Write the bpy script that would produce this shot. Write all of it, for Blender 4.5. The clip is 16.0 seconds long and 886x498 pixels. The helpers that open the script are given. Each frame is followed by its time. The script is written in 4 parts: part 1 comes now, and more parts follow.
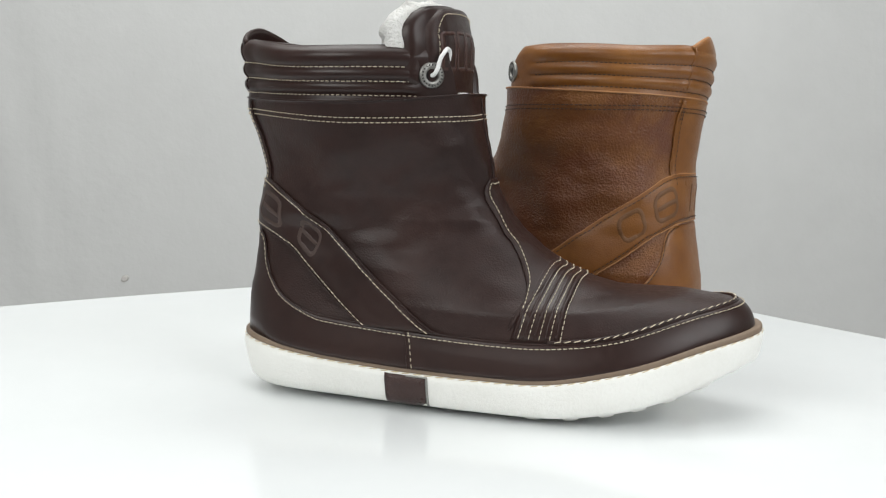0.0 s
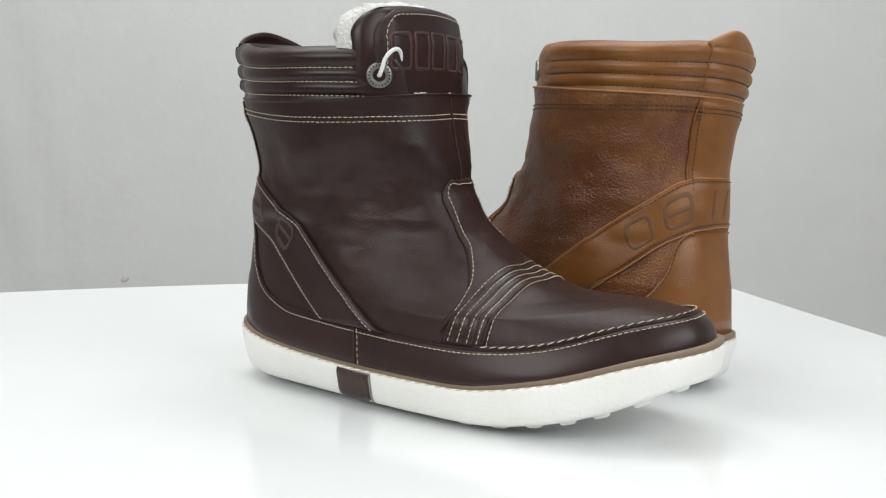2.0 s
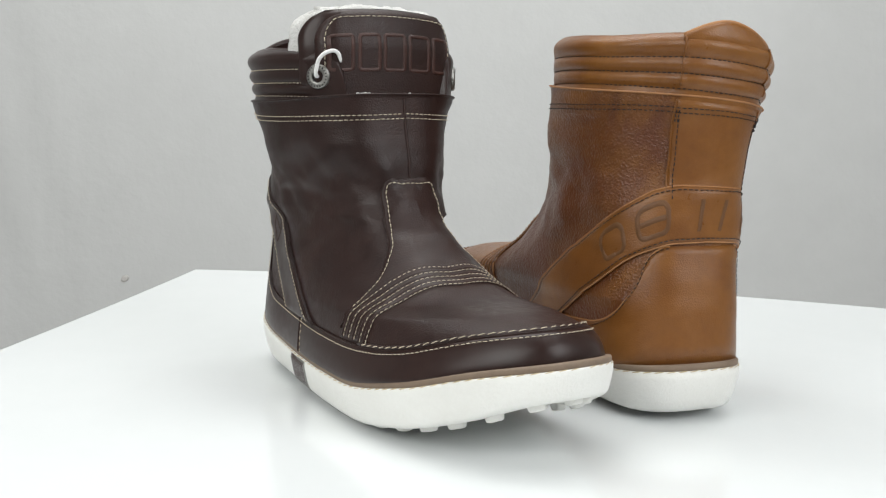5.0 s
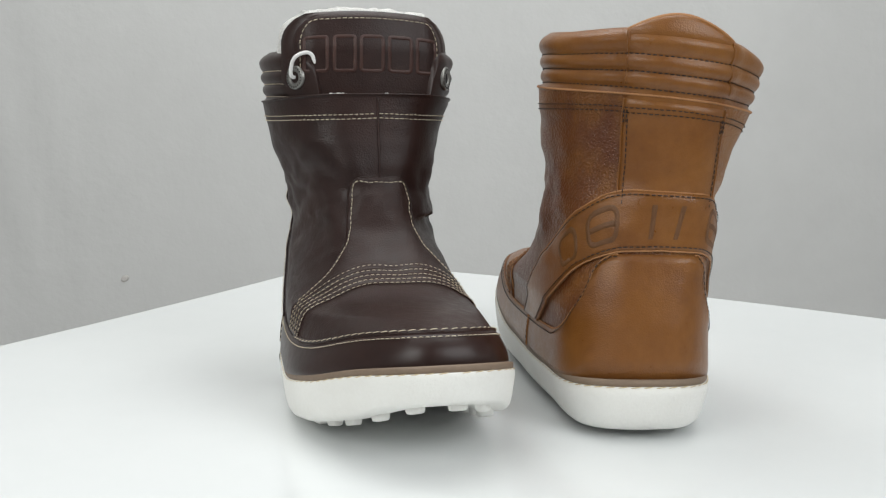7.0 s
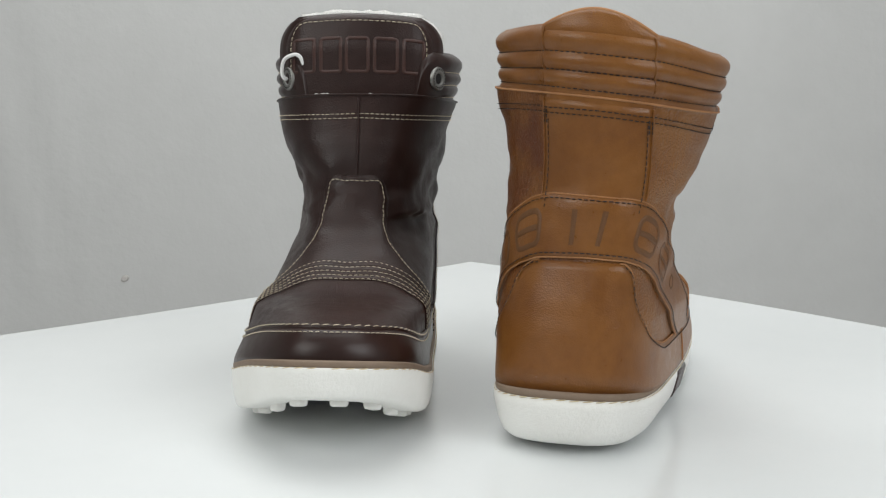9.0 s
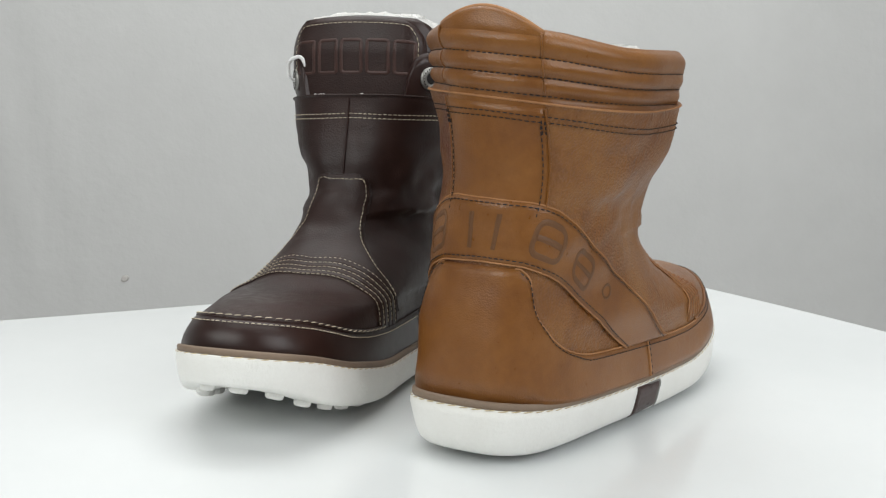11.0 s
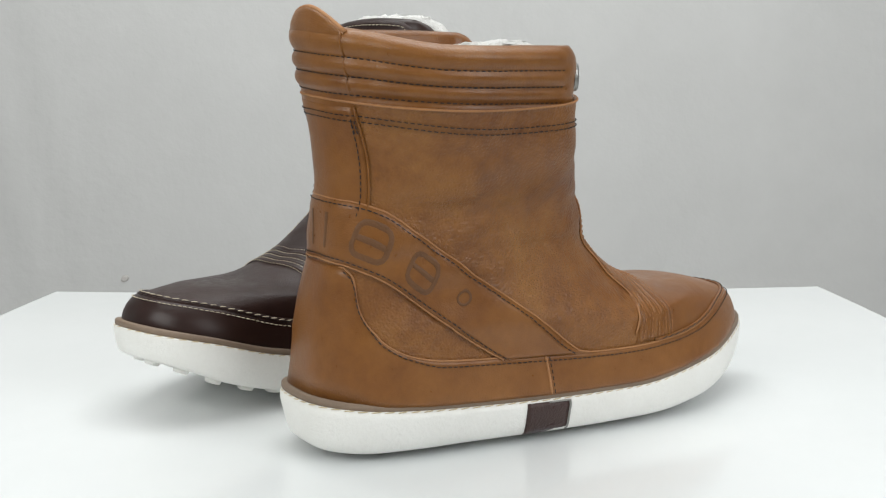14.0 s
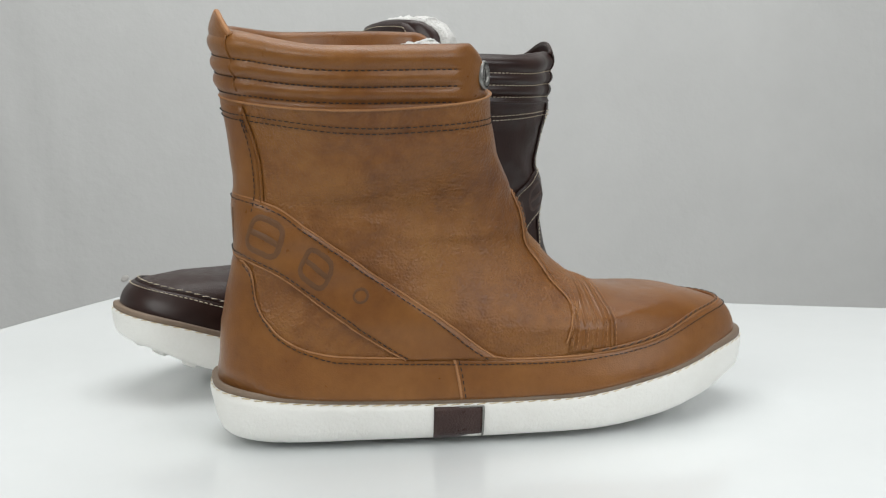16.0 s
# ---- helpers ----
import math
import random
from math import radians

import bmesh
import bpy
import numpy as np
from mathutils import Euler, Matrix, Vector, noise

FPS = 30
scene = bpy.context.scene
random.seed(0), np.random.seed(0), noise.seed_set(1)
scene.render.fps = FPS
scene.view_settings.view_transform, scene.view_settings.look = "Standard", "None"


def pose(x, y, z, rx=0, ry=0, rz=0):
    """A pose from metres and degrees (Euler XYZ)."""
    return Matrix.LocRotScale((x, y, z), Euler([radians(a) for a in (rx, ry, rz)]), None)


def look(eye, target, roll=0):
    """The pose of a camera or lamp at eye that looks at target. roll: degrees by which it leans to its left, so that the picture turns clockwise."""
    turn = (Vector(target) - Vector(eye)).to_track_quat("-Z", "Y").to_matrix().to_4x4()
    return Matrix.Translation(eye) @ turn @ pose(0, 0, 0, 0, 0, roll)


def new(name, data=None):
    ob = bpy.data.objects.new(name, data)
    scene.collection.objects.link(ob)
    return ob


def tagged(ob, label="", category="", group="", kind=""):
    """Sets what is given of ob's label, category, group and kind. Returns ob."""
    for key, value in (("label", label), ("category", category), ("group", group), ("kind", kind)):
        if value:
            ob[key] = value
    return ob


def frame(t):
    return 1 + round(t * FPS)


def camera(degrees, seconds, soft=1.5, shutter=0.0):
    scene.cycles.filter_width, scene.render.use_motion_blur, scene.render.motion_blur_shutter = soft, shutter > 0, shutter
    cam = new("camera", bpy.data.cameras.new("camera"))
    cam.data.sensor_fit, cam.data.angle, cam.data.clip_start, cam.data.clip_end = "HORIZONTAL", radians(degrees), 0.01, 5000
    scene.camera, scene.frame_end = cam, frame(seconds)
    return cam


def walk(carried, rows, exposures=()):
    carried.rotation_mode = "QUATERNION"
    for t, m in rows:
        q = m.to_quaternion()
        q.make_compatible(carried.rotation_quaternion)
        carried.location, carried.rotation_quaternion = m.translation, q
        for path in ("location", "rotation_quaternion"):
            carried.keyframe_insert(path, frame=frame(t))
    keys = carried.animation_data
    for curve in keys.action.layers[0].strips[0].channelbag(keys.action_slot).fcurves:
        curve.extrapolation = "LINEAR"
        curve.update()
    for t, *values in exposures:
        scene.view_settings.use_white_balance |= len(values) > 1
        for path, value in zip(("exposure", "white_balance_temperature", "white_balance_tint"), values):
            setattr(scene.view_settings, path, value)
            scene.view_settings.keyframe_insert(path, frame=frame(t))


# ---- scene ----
import functools

from mathutils.bvhtree import BVHTree

S = 0.70                                   # metres from the lens to the turning axis
EYE = (0.0, -S, 0.168)
PIT, YAW = radians(7.153), radians(0.095)
AIM = (math.sin(YAW) * math.cos(PIT), math.cos(YAW) * math.cos(PIT), -math.sin(PIT))
VIEW = look(EYE, [e + a for e, a in zip(EYE, AIM)], 0.34)
cam = camera(43.59, 16.0, soft=1.25)
walk(cam, [(0.0, VIEW), (16.0, VIEW)],
     exposures=[(0.0, 0.11), (4.2, 0.11), (6.5, 0.02), (7.2, -0.11), (8.0, -0.18), (9.2, -0.18), (11.3, 0.0), (12.5, 0.03), (14.0, 0.01), (15.0, 0.02), (16.0, -0.10)])

# ---------------------------------------------------------------- light
world = bpy.data.worlds.new("studio_air")
world.use_nodes = True
scene.world = world
world.node_tree.nodes["Background"].inputs[0].default_value = (0.9, 0.95, 1.0, 1)
world.node_tree.nodes["Background"].inputs[1].default_value = 0.12


def softbox(name, eye, target, sx, sy, watts, colour=(1, 1, 1)):
    data = bpy.data.lights.new(name, "AREA")
    data.shape, data.size, data.size_y = "RECTANGLE", sx, sy
    data.energy, data.color = watts, colour
    ob = new(name, data)
    ob.matrix_world = look(eye, target)
    return ob


softbox("softbox_overhead", (0.0, 0.15, 1.5), (0, 0.1, 0), 1.7, 1.3, 15.5, (0.98, 1.0, 0.985))
softbox("softbox_front", (-0.95, -1.15, 0.95), (0, 0, 0.1), 1.0, 0.9, 13, (0.985, 1.0, 0.975))
softbox("softbox_side", (1.05, -1.0, 0.9), (0, 0, 0.1), 1.0, 0.9, 12.3, (0.97, 0.99, 1))
# unseen fill lamp, added only to brighten the backdrop
softbox("wall_fill", (-0.2, 0.55, 1.75), (0, 1.5, -0.28), 1.8, 0.4, 11.3, (0.985, 1.0, 0.98))


# ---------------------------------------------------------------- materials
def nodes(name, base, rough=0.5, metal=0.0, spec=0.5):
    m = bpy.data.materials.new(name)
    m.use_nodes = True
    b = m.node_tree.nodes["Principled BSDF"]
    b.inputs["Base Color"].default_value = (*base, 1)
    b.inputs["Roughness"].default_value = rough
    b.inputs["Metallic"].default_value = metal
    b.inputs["Specular IOR Level"].default_value = spec
    return m, m.node_tree, b


def add(nt, kind, **values):
    n = nt.nodes.new(kind)
    for k, v in values.items():
        n.inputs[k].default_value = v
    return n


def ramp(nt, fac, stops):
    r = nt.nodes.new("ShaderNodeValToRGB")
    for i, (pos, col) in enumerate(stops):
        e = r.color_ramp.elements[i] if i < 2 else r.color_ramp.elements.new(pos)
        e.position, e.color = pos, (*col, 1)
    nt.links.new(fac, r.inputs[0])
    return r.outputs[0]


def leather(name, dark, mid, light, rough=(0.30, 0.5), grain=0.35, pebble=900, sheen=0.42, burnish=None, burnt=None):
    m, nt, b = nodes(name, mid, 0.4)
    co = nt.nodes.new("ShaderNodeTexCoord").outputs["Object"]
    b.inputs["Specular IOR Level"].default_value = sheen
    big = add(nt, "ShaderNodeTexNoise", Scale=17.0, Detail=5.0, Roughness=0.6, Distortion=0.4)
    fine = add(nt, "ShaderNodeTexNoise", Scale=160.0, Detail=5.0, Roughness=0.65)
    vor = add(nt, "ShaderNodeTexVoronoi", Scale=float(pebble), Randomness=1.0)
    crease = add(nt, "ShaderNodeTexNoise", Scale=55.0, Detail=6.0, Roughness=0.6, Distortion=1.2)
    for n in (big, fine, vor, crease):
        nt.links.new(co, n.inputs["Vector"])
    mix = add(nt, "ShaderNodeMath")
    mix.operation = "MULTIPLY_ADD"
    nt.links.new(fine.outputs["Fac"], mix.inputs[0])
    mix.inputs[1].default_value = 0.35
    nt.links.new(big.outputs["Fac"], mix.inputs[2])
    colour = ramp(nt, mix.outputs[0], [(0.48, dark), (0.92, light), (0.68, mid)])
    if burnish:
        # rubbed, darker hide where the ankle flexes
        spot = add(nt, "ShaderNodeVectorMath")
        spot.operation = "DISTANCE"
        warp = add(nt, "ShaderNodeVectorMath")
        warp.operation = "MULTIPLY_ADD"
        nt.links.new(crease.outputs["Color"], warp.inputs[0])
        warp.inputs[1].default_value = (0.05, 0.05, 0.05)
        nt.links.new(co, warp.inputs[2])
        nt.links.new(warp.outputs[0], spot.inputs[0])
        spot.inputs[1].default_value = burnish
        fade = add(nt, "ShaderNodeMapRange")
        fade.inputs["From Min"].default_value, fade.inputs["From Max"].default_value = 0.085, 0.020
        fade.inputs["To Min"].default_value, fade.inputs["To Max"].default_value = 0.0, 0.9
        nt.links.new(spot.outputs["Value"], fade.inputs["Value"])
        blend = nt.nodes.new("ShaderNodeMix")
        blend.data_type = "RGBA"
        nt.links.new(fade.outputs[0], blend.inputs["Factor"])
        nt.links.new(colour, blend.inputs[6])
        blend.inputs[7].default_value = (dark[0] * 0.5, dark[1] * 0.42, dark[2] * 0.5, 1)
        colour = blend.outputs[2]
    if burnt:
        # the left shaft is cut from a redder, darker part of the hide
        axis = nt.nodes.new("ShaderNodeSeparateXYZ")
        nt.links.new(co, axis.inputs[0])
        side = add(nt, "ShaderNodeMapRange")
        side.inputs["From Min"].default_value, side.inputs["From Max"].default_value = -0.012, 0.022
        side.inputs["To Min"].default_value, side.inputs["To Max"].default_value = burnt[1], burnt[2]
        nt.links.new(axis.outputs["Y"], side.inputs["Value"])
        cloud = add(nt, "ShaderNodeTexNoise", Scale=14.0, Detail=4.0, Roughness=0.55, Distortion=0.9)
        nt.links.new(co, cloud.inputs["Vector"])
        patch = add(nt, "ShaderNodeMapRange")
        patch.inputs["From Min"].default_value, patch.inputs["From Max"].default_value = 0.30, 0.58
        nt.links.new(cloud.outputs["Fac"], patch.inputs["Value"])
        fac = add(nt, "ShaderNodeMath")
        fac.operation = "MULTIPLY"
        nt.links.new(side.outputs[0], fac.inputs[0])
        nt.links.new(patch.outputs[0], fac.inputs[1])
        stain = nt.nodes.new("ShaderNodeMix")
        stain.data_type = "RGBA"
        nt.links.new(fac.outputs[0], stain.inputs["Factor"])
        nt.links.new(colour, stain.inputs[6])
        stain.inputs[7].default_value = (*burnt[0], 1)
        colour = stain.outputs[2]
    nt.links.new(colour, b.inputs["Base Color"])
    rr = add(nt, "ShaderNodeMapRange")
    rr.inputs["From Min"].default_value, rr.inputs["From Max"].default_value = 0.3, 0.7
    rr.inputs["To Min"].default_value, rr.inputs["To Max"].default_value = rough
    nt.links.new(fine.outputs["Fac"], rr.inputs["Value"])
    nt.links.new(rr.outputs[0], b.inputs["Roughness"])
    b1 = add(nt, "ShaderNodeBump", Strength=grain, Distance=0.0006)
    cell = add(nt, "ShaderNodeTexVoronoi", Scale=float(min(pebble, 640)) * 0.9, Randomness=1.0)
    cell.feature = "DISTANCE_TO_EDGE"
    sway = add(nt, "ShaderNodeVectorMath")
    sway.operation = "MULTIPLY_ADD"
    nt.links.new(crease.outputs["Color"], sway.inputs[0])
    sway.inputs[1].default_value = (0.004, 0.004, 0.004)
    nt.links.new(co, sway.inputs[2])
    nt.links.new(sway.outputs[0], cell.inputs["Vector"])
    crack = add(nt, "ShaderNodeMapRange")
    crack.inputs["From Max"].default_value = 0.30
    crack.inputs["To Max"].default_value = 0.8 if grain > 0.15 and not pebble > 1050 else 0.0
    nt.links.new(cell.outputs["Distance"], crack.inputs["Value"])
    part_way = add(nt, "ShaderNodeMapRange")
    part_way.inputs["From Min"].default_value, part_way.inputs["From Max"].default_value = 0.35, 0.65
    nt.links.new(big.outputs["Fac"], part_way.inputs["Value"])
    deep = add(nt, "ShaderNodeMath")
    deep.operation = "MULTIPLY"
    nt.links.new(crack.outputs[0], deep.inputs[0])
    nt.links.new(part_way.outputs[0], deep.inputs[1])
    tall = add(nt, "ShaderNodeMath")
    nt.links.new(deep.outputs[0], tall.inputs[0])
    nt.links.new(vor.outputs["Distance"], tall.inputs[1])
    nt.links.new(tall.outputs[0], b1.inputs["Height"])
    b2 = add(nt, "ShaderNodeBump", Strength=grain * 0.8, Distance=0.0012)
    nt.links.new(crease.outputs["Fac"], b2.inputs["Height"])
    nt.links.new(b2.outputs[0], b1.inputs["Normal"])
    nt.links.new((b1 if grain > 0.1 else b2).outputs[0], b.inputs["Normal"])
    return m


def grainy(name, c1, c2, rough, scale, bump, dist=0.0005, metal=0.0, spec=0.5):
    m, nt, b = nodes(name, c1, rough, metal, spec)
    co = nt.nodes.new("ShaderNodeTexCoord").outputs["Object"]
    n = add(nt, "ShaderNodeTexNoise", Scale=float(scale), Detail=5.0, Roughness=0.65)
    big = add(nt, "ShaderNodeTexNoise", Scale=float(scale) / 18, Detail=3.0)
    nt.links.new(co, n.inputs["Vector"])
    nt.links.new(co, big.inputs["Vector"])
    mix = add(nt, "ShaderNodeMath")
    mix.operation = "MULTIPLY_ADD"
    nt.links.new(n.outputs["Fac"], mix.inputs[0])
    mix.inputs[1].default_value = 0.4
    nt.links.new(big.outputs["Fac"], mix.inputs[2])
    nt.links.new(ramp(nt, mix.outputs[0], [(0.45, c1), (0.9, c2)]), b.inputs["Base Color"])
    bp = add(nt, "ShaderNodeBump", Strength=bump, Distance=dist)
    nt.links.new(n.outputs["Fac"], bp.inputs["Height"])
    nt.links.new(bp.outputs[0], b.inputs["Normal"])
    return m


BROWN = leather("dark_brown_leather", (0.0162, 0.0069, 0.0056), (0.0250, 0.0109, 0.0089), (0.036, 0.0162, 0.0128), (0.34, 0.50), 0.20, 1000, 0.30)
BROWN_SMOOTH = leather("dark_brown_smooth_leather", (0.0175, 0.0074, 0.0060), (0.0245, 0.0108, 0.0088), (0.032, 0.0147, 0.0117), (0.30, 0.39), 0.05, 1300, 0.34)
BROWN_EMBOSS = leather("reddish_brown_embossing", (0.040, 0.016, 0.012), (0.052, 0.021, 0.016), (0.07, 0.028, 0.02), (0.35, 0.5), 0.2, 1100)
BROWN_PRINT = leather("worn_brown_print", (0.045, 0.026, 0.022), (0.055, 0.032, 0.026), (0.07, 0.04, 0.032), (0.5, 0.6), 0.2, 1100)
TAN = leather("tan_pebbled_leather", (0.125, 0.041, 0.0070), (0.216, 0.084, 0.0160), (0.290, 0.127, 0.029), (0.30, 0.45), 0.62, 640, 0.45, (0.148, 0.078, 0.122), ((0.100, 0.027, 0.0075), 0.08, 0.95))
TAN_SMOOTH = leather("tan_smooth_leather", (0.152, 0.053, 0.0092), (0.214, 0.083, 0.0160), (0.275, 0.115, 0.027), (0.27, 0.40), 0.20, 1200, burnt=((0.130, 0.042, 0.010), 0.25, 0.50))
TAN_PRINT = leather("dark_tan_print", (0.10, 0.042, 0.014), (0.13, 0.056, 0.019), (0.16, 0.07, 0.024), (0.5, 0.6), 0.2, 1100)
TAN_EDGE = leather("raw_tan_leather_edge", (0.28, 0.125, 0.048), (0.36, 0.17, 0.068), (0.44, 0.215, 0.092), (0.6, 0.75), 0.2, 1500)
LINING = leather("lining_leather", (0.05, 0.022, 0.016), (0.07, 0.03, 0.022), (0.1, 0.045, 0.03), (0.5, 0.7), 0.2, 1300)
RUBBER = grainy("white_rubber", (0.80, 0.79, 0.75), (0.87, 0.865, 0.83), 0.55, 520, 0.5, 0.0009)
WELT = grainy("taupe_welt", (0.165, 0.115, 0.080), (0.235, 0.17, 0.12), 0.6, 300, 0.3)
PATCH = leather("brown_rubber_patch", (0.03, 0.014, 0.012), (0.042, 0.02, 0.017), (0.055, 0.027, 0.022), (0.25, 0.4), 0.4, 900)
CREAM = grainy("cream_thread", (0.50, 0.42, 0.30), (0.66, 0.58, 0.45), 0.75, 2500, 0.3, 0.0002)
NAVY = grainy("dark_thread", (0.010, 0.008, 0.010), (0.018, 0.015, 0.017), 0.7, 2500, 0.3, 0.0002)
OCHRE = grainy("yellow_welt_thread", (0.50, 0.40, 0.23), (0.64, 0.54, 0.36), 0.75, 2500, 0.3, 0.0002)
FLEECE = grainy("white_fleece", (0.78, 0.77, 0.74), (0.88, 0.87, 0.85), 0.95, 420, 1.0, 0.003, spec=0.1)
CORD = grainy("white_cord", (0.76, 0.76, 0.75), (0.85, 0.85, 0.84), 0.8, 1800, 0.6, 0.0003)
STEEL = grainy("nickel", (0.24, 0.235, 0.22), (0.36, 0.355, 0.34), 0.42, 600, 0.2, 0.0003, metal=1.0)
# near-black that paints the shade in the eyelets; the stamped marks share it
DARK = nodes("eyelet_hole_shade", (0.012, 0.010, 0.010), 0.8)[0]
BOARD = grainy("white_gloss_board", (0.725, 0.750, 0.755), (0.765, 0.785, 0.79), 0.15, 30, 0.02, 0.001)
WALLPAINT = grainy("white_backdrop_cloth", (0.56, 0.56, 0.555), (0.64, 0.64, 0.635), 0.85, 9, 0.25, 0.01, spec=0.2)
STAIN = grainy("tape_stain", (0.47, 0.44, 0.42), (0.56, 0.54, 0.52), 0.8, 80, 0.2)


# ---------------------------------------------------------------- mesh helpers
def pchip(xs, ys, x):
    xs, ys = np.asarray(xs, float), np.asarray(ys, float)
    x = np.clip(np.asarray(x, float), xs[0], xs[-1])
    h = np.diff(xs)
    dl = np.diff(ys) / h
    m = np.zeros(len(xs))
    for i in range(1, len(xs) - 1):
        if dl[i - 1] * dl[i] > 0:
            w1, w2 = 2 * h[i] + h[i - 1], h[i] + 2 * h[i - 1]
            m[i] = (w1 + w2) / (w1 / dl[i - 1] + w2 / dl[i])
    m[0], m[-1] = dl[0], dl[-1]
    k = np.clip(np.searchsorted(xs, x) - 1, 0, len(h) - 1)
    t = (x - xs[k]) / h[k]
    return ((2 * t**3 - 3 * t**2 + 1) * ys[k] + (t**3 - 2 * t**2 + t) * h[k] * m[k]
            + (-2 * t**3 + 3 * t**2) * ys[k + 1] + (t**3 - t**2) * h[k] * m[k + 1])


def mesh_of(name, verts, faces, material, smooth=True, sharp=None):
    me = bpy.data.meshes.new(name)
    me.from_pydata([tuple(map(float, v)) for v in verts], [], faces)
    me.materials.append(material)
    if smooth:
        me.polygons.foreach_set("use_smooth", [True] * len(me.polygons))
        if sharp:
            me.set_sharp_from_angle(angle=radians(sharp))
    me.update()
    return me


def part(name, me, parent, label=""):
    ob = new(name, me)
    ob.parent = parent
    if label:
        ob["label"] = label
    return ob


def grid_faces(nu, nv, closed=False, base=0):
    out = []
    for j in range(nv - 1):
        for i in range(nu if closed else nu - 1):
            a, b = base + j * nu + i, base + j * nu + (i + 1) % nu
            out.append((a, b, b + nu, a + nu))
    return out


def grid_mesh(name, g, material, closed=False, cap=(), sharp=None, smooth=True):
    """g[j][i]: rows of points. cap: rows (0 or -1) to close with a fan."""
    nv, nu = len(g), len(g[0])
    verts = [p for row in g for p in row]
    faces = grid_faces(nu, nv, closed)
    for c in cap:
        row = 0 if c == 0 else nv - 1
        k = len(verts)
        verts.append(np.mean(g[c], axis=0))
        for i in range(nu):
            a, b = row * nu + i, row * nu + (i + 1) % nu
            faces.append((b, a, k) if c == 0 else (a, b, k))
    return mesh_of(name, verts, faces, material, smooth, sharp)


def sheet(name, f, nu, nv, h, material, closed=False, sink=0.0008):
    """A raised panel with rounded rim: f(u, v) gives a point and its normal."""
    us = [i / (nu if closed else nu - 1) for i in range(nu)]
    vs = [j / (nv - 1) for j in range(nv)]
    rows = []
    for j, v in [(-1, 0.0), *enumerate(vs), (nv, 1.0)]:
        row = []
        for i, u in ([*enumerate(us)] if closed else [(-1, 0.0), *enumerate(us), (nu, 1.0)]):
            p, n = f(u, v)
            out = j in (-1, nv) or i in (-1, nu) and not closed
            rim = j in (0, nv - 1) or i in (0, nu - 1) and not closed
            row.append(p + n * (-sink if out else h * 0.72 if rim else h))
        rows.append(row)
    return grid_mesh(name, rows, material, closed)


def resample(pts, step):
    """Points and normals evenly along a curve of (p, n)."""
    p = np.array([np.array(a[0]) for a in pts])
    n = np.array([np.array(a[1]) for a in pts])
    d = np.concatenate([[0], np.cumsum(np.linalg.norm(np.diff(p, axis=0), axis=1))])
    k = max(2, int(d[-1] / step) + 1)
    s = np.linspace(0, d[-1], k)
    return (np.stack([np.interp(s, d, p[:, i]) for i in range(3)], 1),
            np.stack([np.interp(s, d, n[:, i]) for i in range(3)], 1))


def stitch_mesh(name, curves, material, pitch=0.0036, fill=0.66, r=0.00042, lift=0.0003, slant=0.0):
    verts, faces = [], []
    rng = random.Random(7)
    for pts in curves:
        p, n = resample(pts, pitch / 4)
        for i in range(0, len(p) - 4, 4):
            k = i + max(1, round(4 * fill))
            a, b = p[i], p[min(k, len(p) - 1)]
            d = b - a
            ln = np.linalg.norm(d)
            if ln < 1e-5:
                continue
            d /= ln
            nn = n[i] / (np.linalg.norm(n[i]) + 1e-9)
            sd = np.cross(nn, d)
            a, b = a - sd * slant, b + sd * slant
            j1 = rng.uniform(-1, 1) * 0.00008
            base = len(verts)
            for q, rr, up in ((a, 0.45, -0.0001), (a + (b - a) * 0.2, 1, lift), (a + (b - a) * 0.8, 1, lift), (b, 0.45, -0.0001)):
                c = q + nn * up + sd * j1
                for x, y in ((1, 0), (0, 1), (-1, 0), (0, -1)):
                    verts.append(c + sd * x * r * rr + nn * y * r * rr)
            for m in range(3):
                for x in range(4):
                    g, h2 = base + m * 4 + x, base + m * 4 + (x + 1) % 4
                    faces.append((g, h2, h2 + 4, g + 4))
            faces.append(tuple(base + x for x in (3, 2, 1, 0)))
            faces.append(tuple(base + 12 + x for x in range(4)))
    return mesh_of(name, verts, faces, material)


def tube_mesh(name, pts, r, material, sides=8, closed=False):
    """A round cord along points; r may be a list."""
    p = np.array([np.array(a, float) for a in pts])
    k = len(p)
    rows = []
    up = np.array([0.12, 0.2, 0.97])
    for i in range(k):
        t = p[(i + 1) % k] - p[i - 1] if closed or 0 < i < k - 1 else (p[1] - p[0] if i == 0 else p[-1] - p[-2])
        t = t / (np.linalg.norm(t) + 1e-12)
        a = np.cross(t, up)
        a /= np.linalg.norm(a) + 1e-12
        b = np.cross(t, a)
        rr = r[i] if isinstance(r, list) else r
        rows.append([p[i] + rr * (a * math.cos(x) + b * math.sin(x)) for x in np.linspace(0, 2 * math.pi, sides, endpoint=False)])
    if closed:
        rows.append(rows[0])
        return grid_mesh(name, rows, material, True)
    return grid_mesh(name, rows, material, True, cap=(0, -1))


# ---------------------------------------------------------------- setting
TURN = -8.8553                              # degrees a second, about the z axis


def board_z(x, y):
    """Height of the slightly warped board, metres, in its own turning frame."""
    u, v = x / S, y / S
    return S * (-0.0172 * u - 0.0024 * v - 0.0073 * (u * u + v * v) - 0.0052 * (u * u - v * v) - 0.056 * u * v)


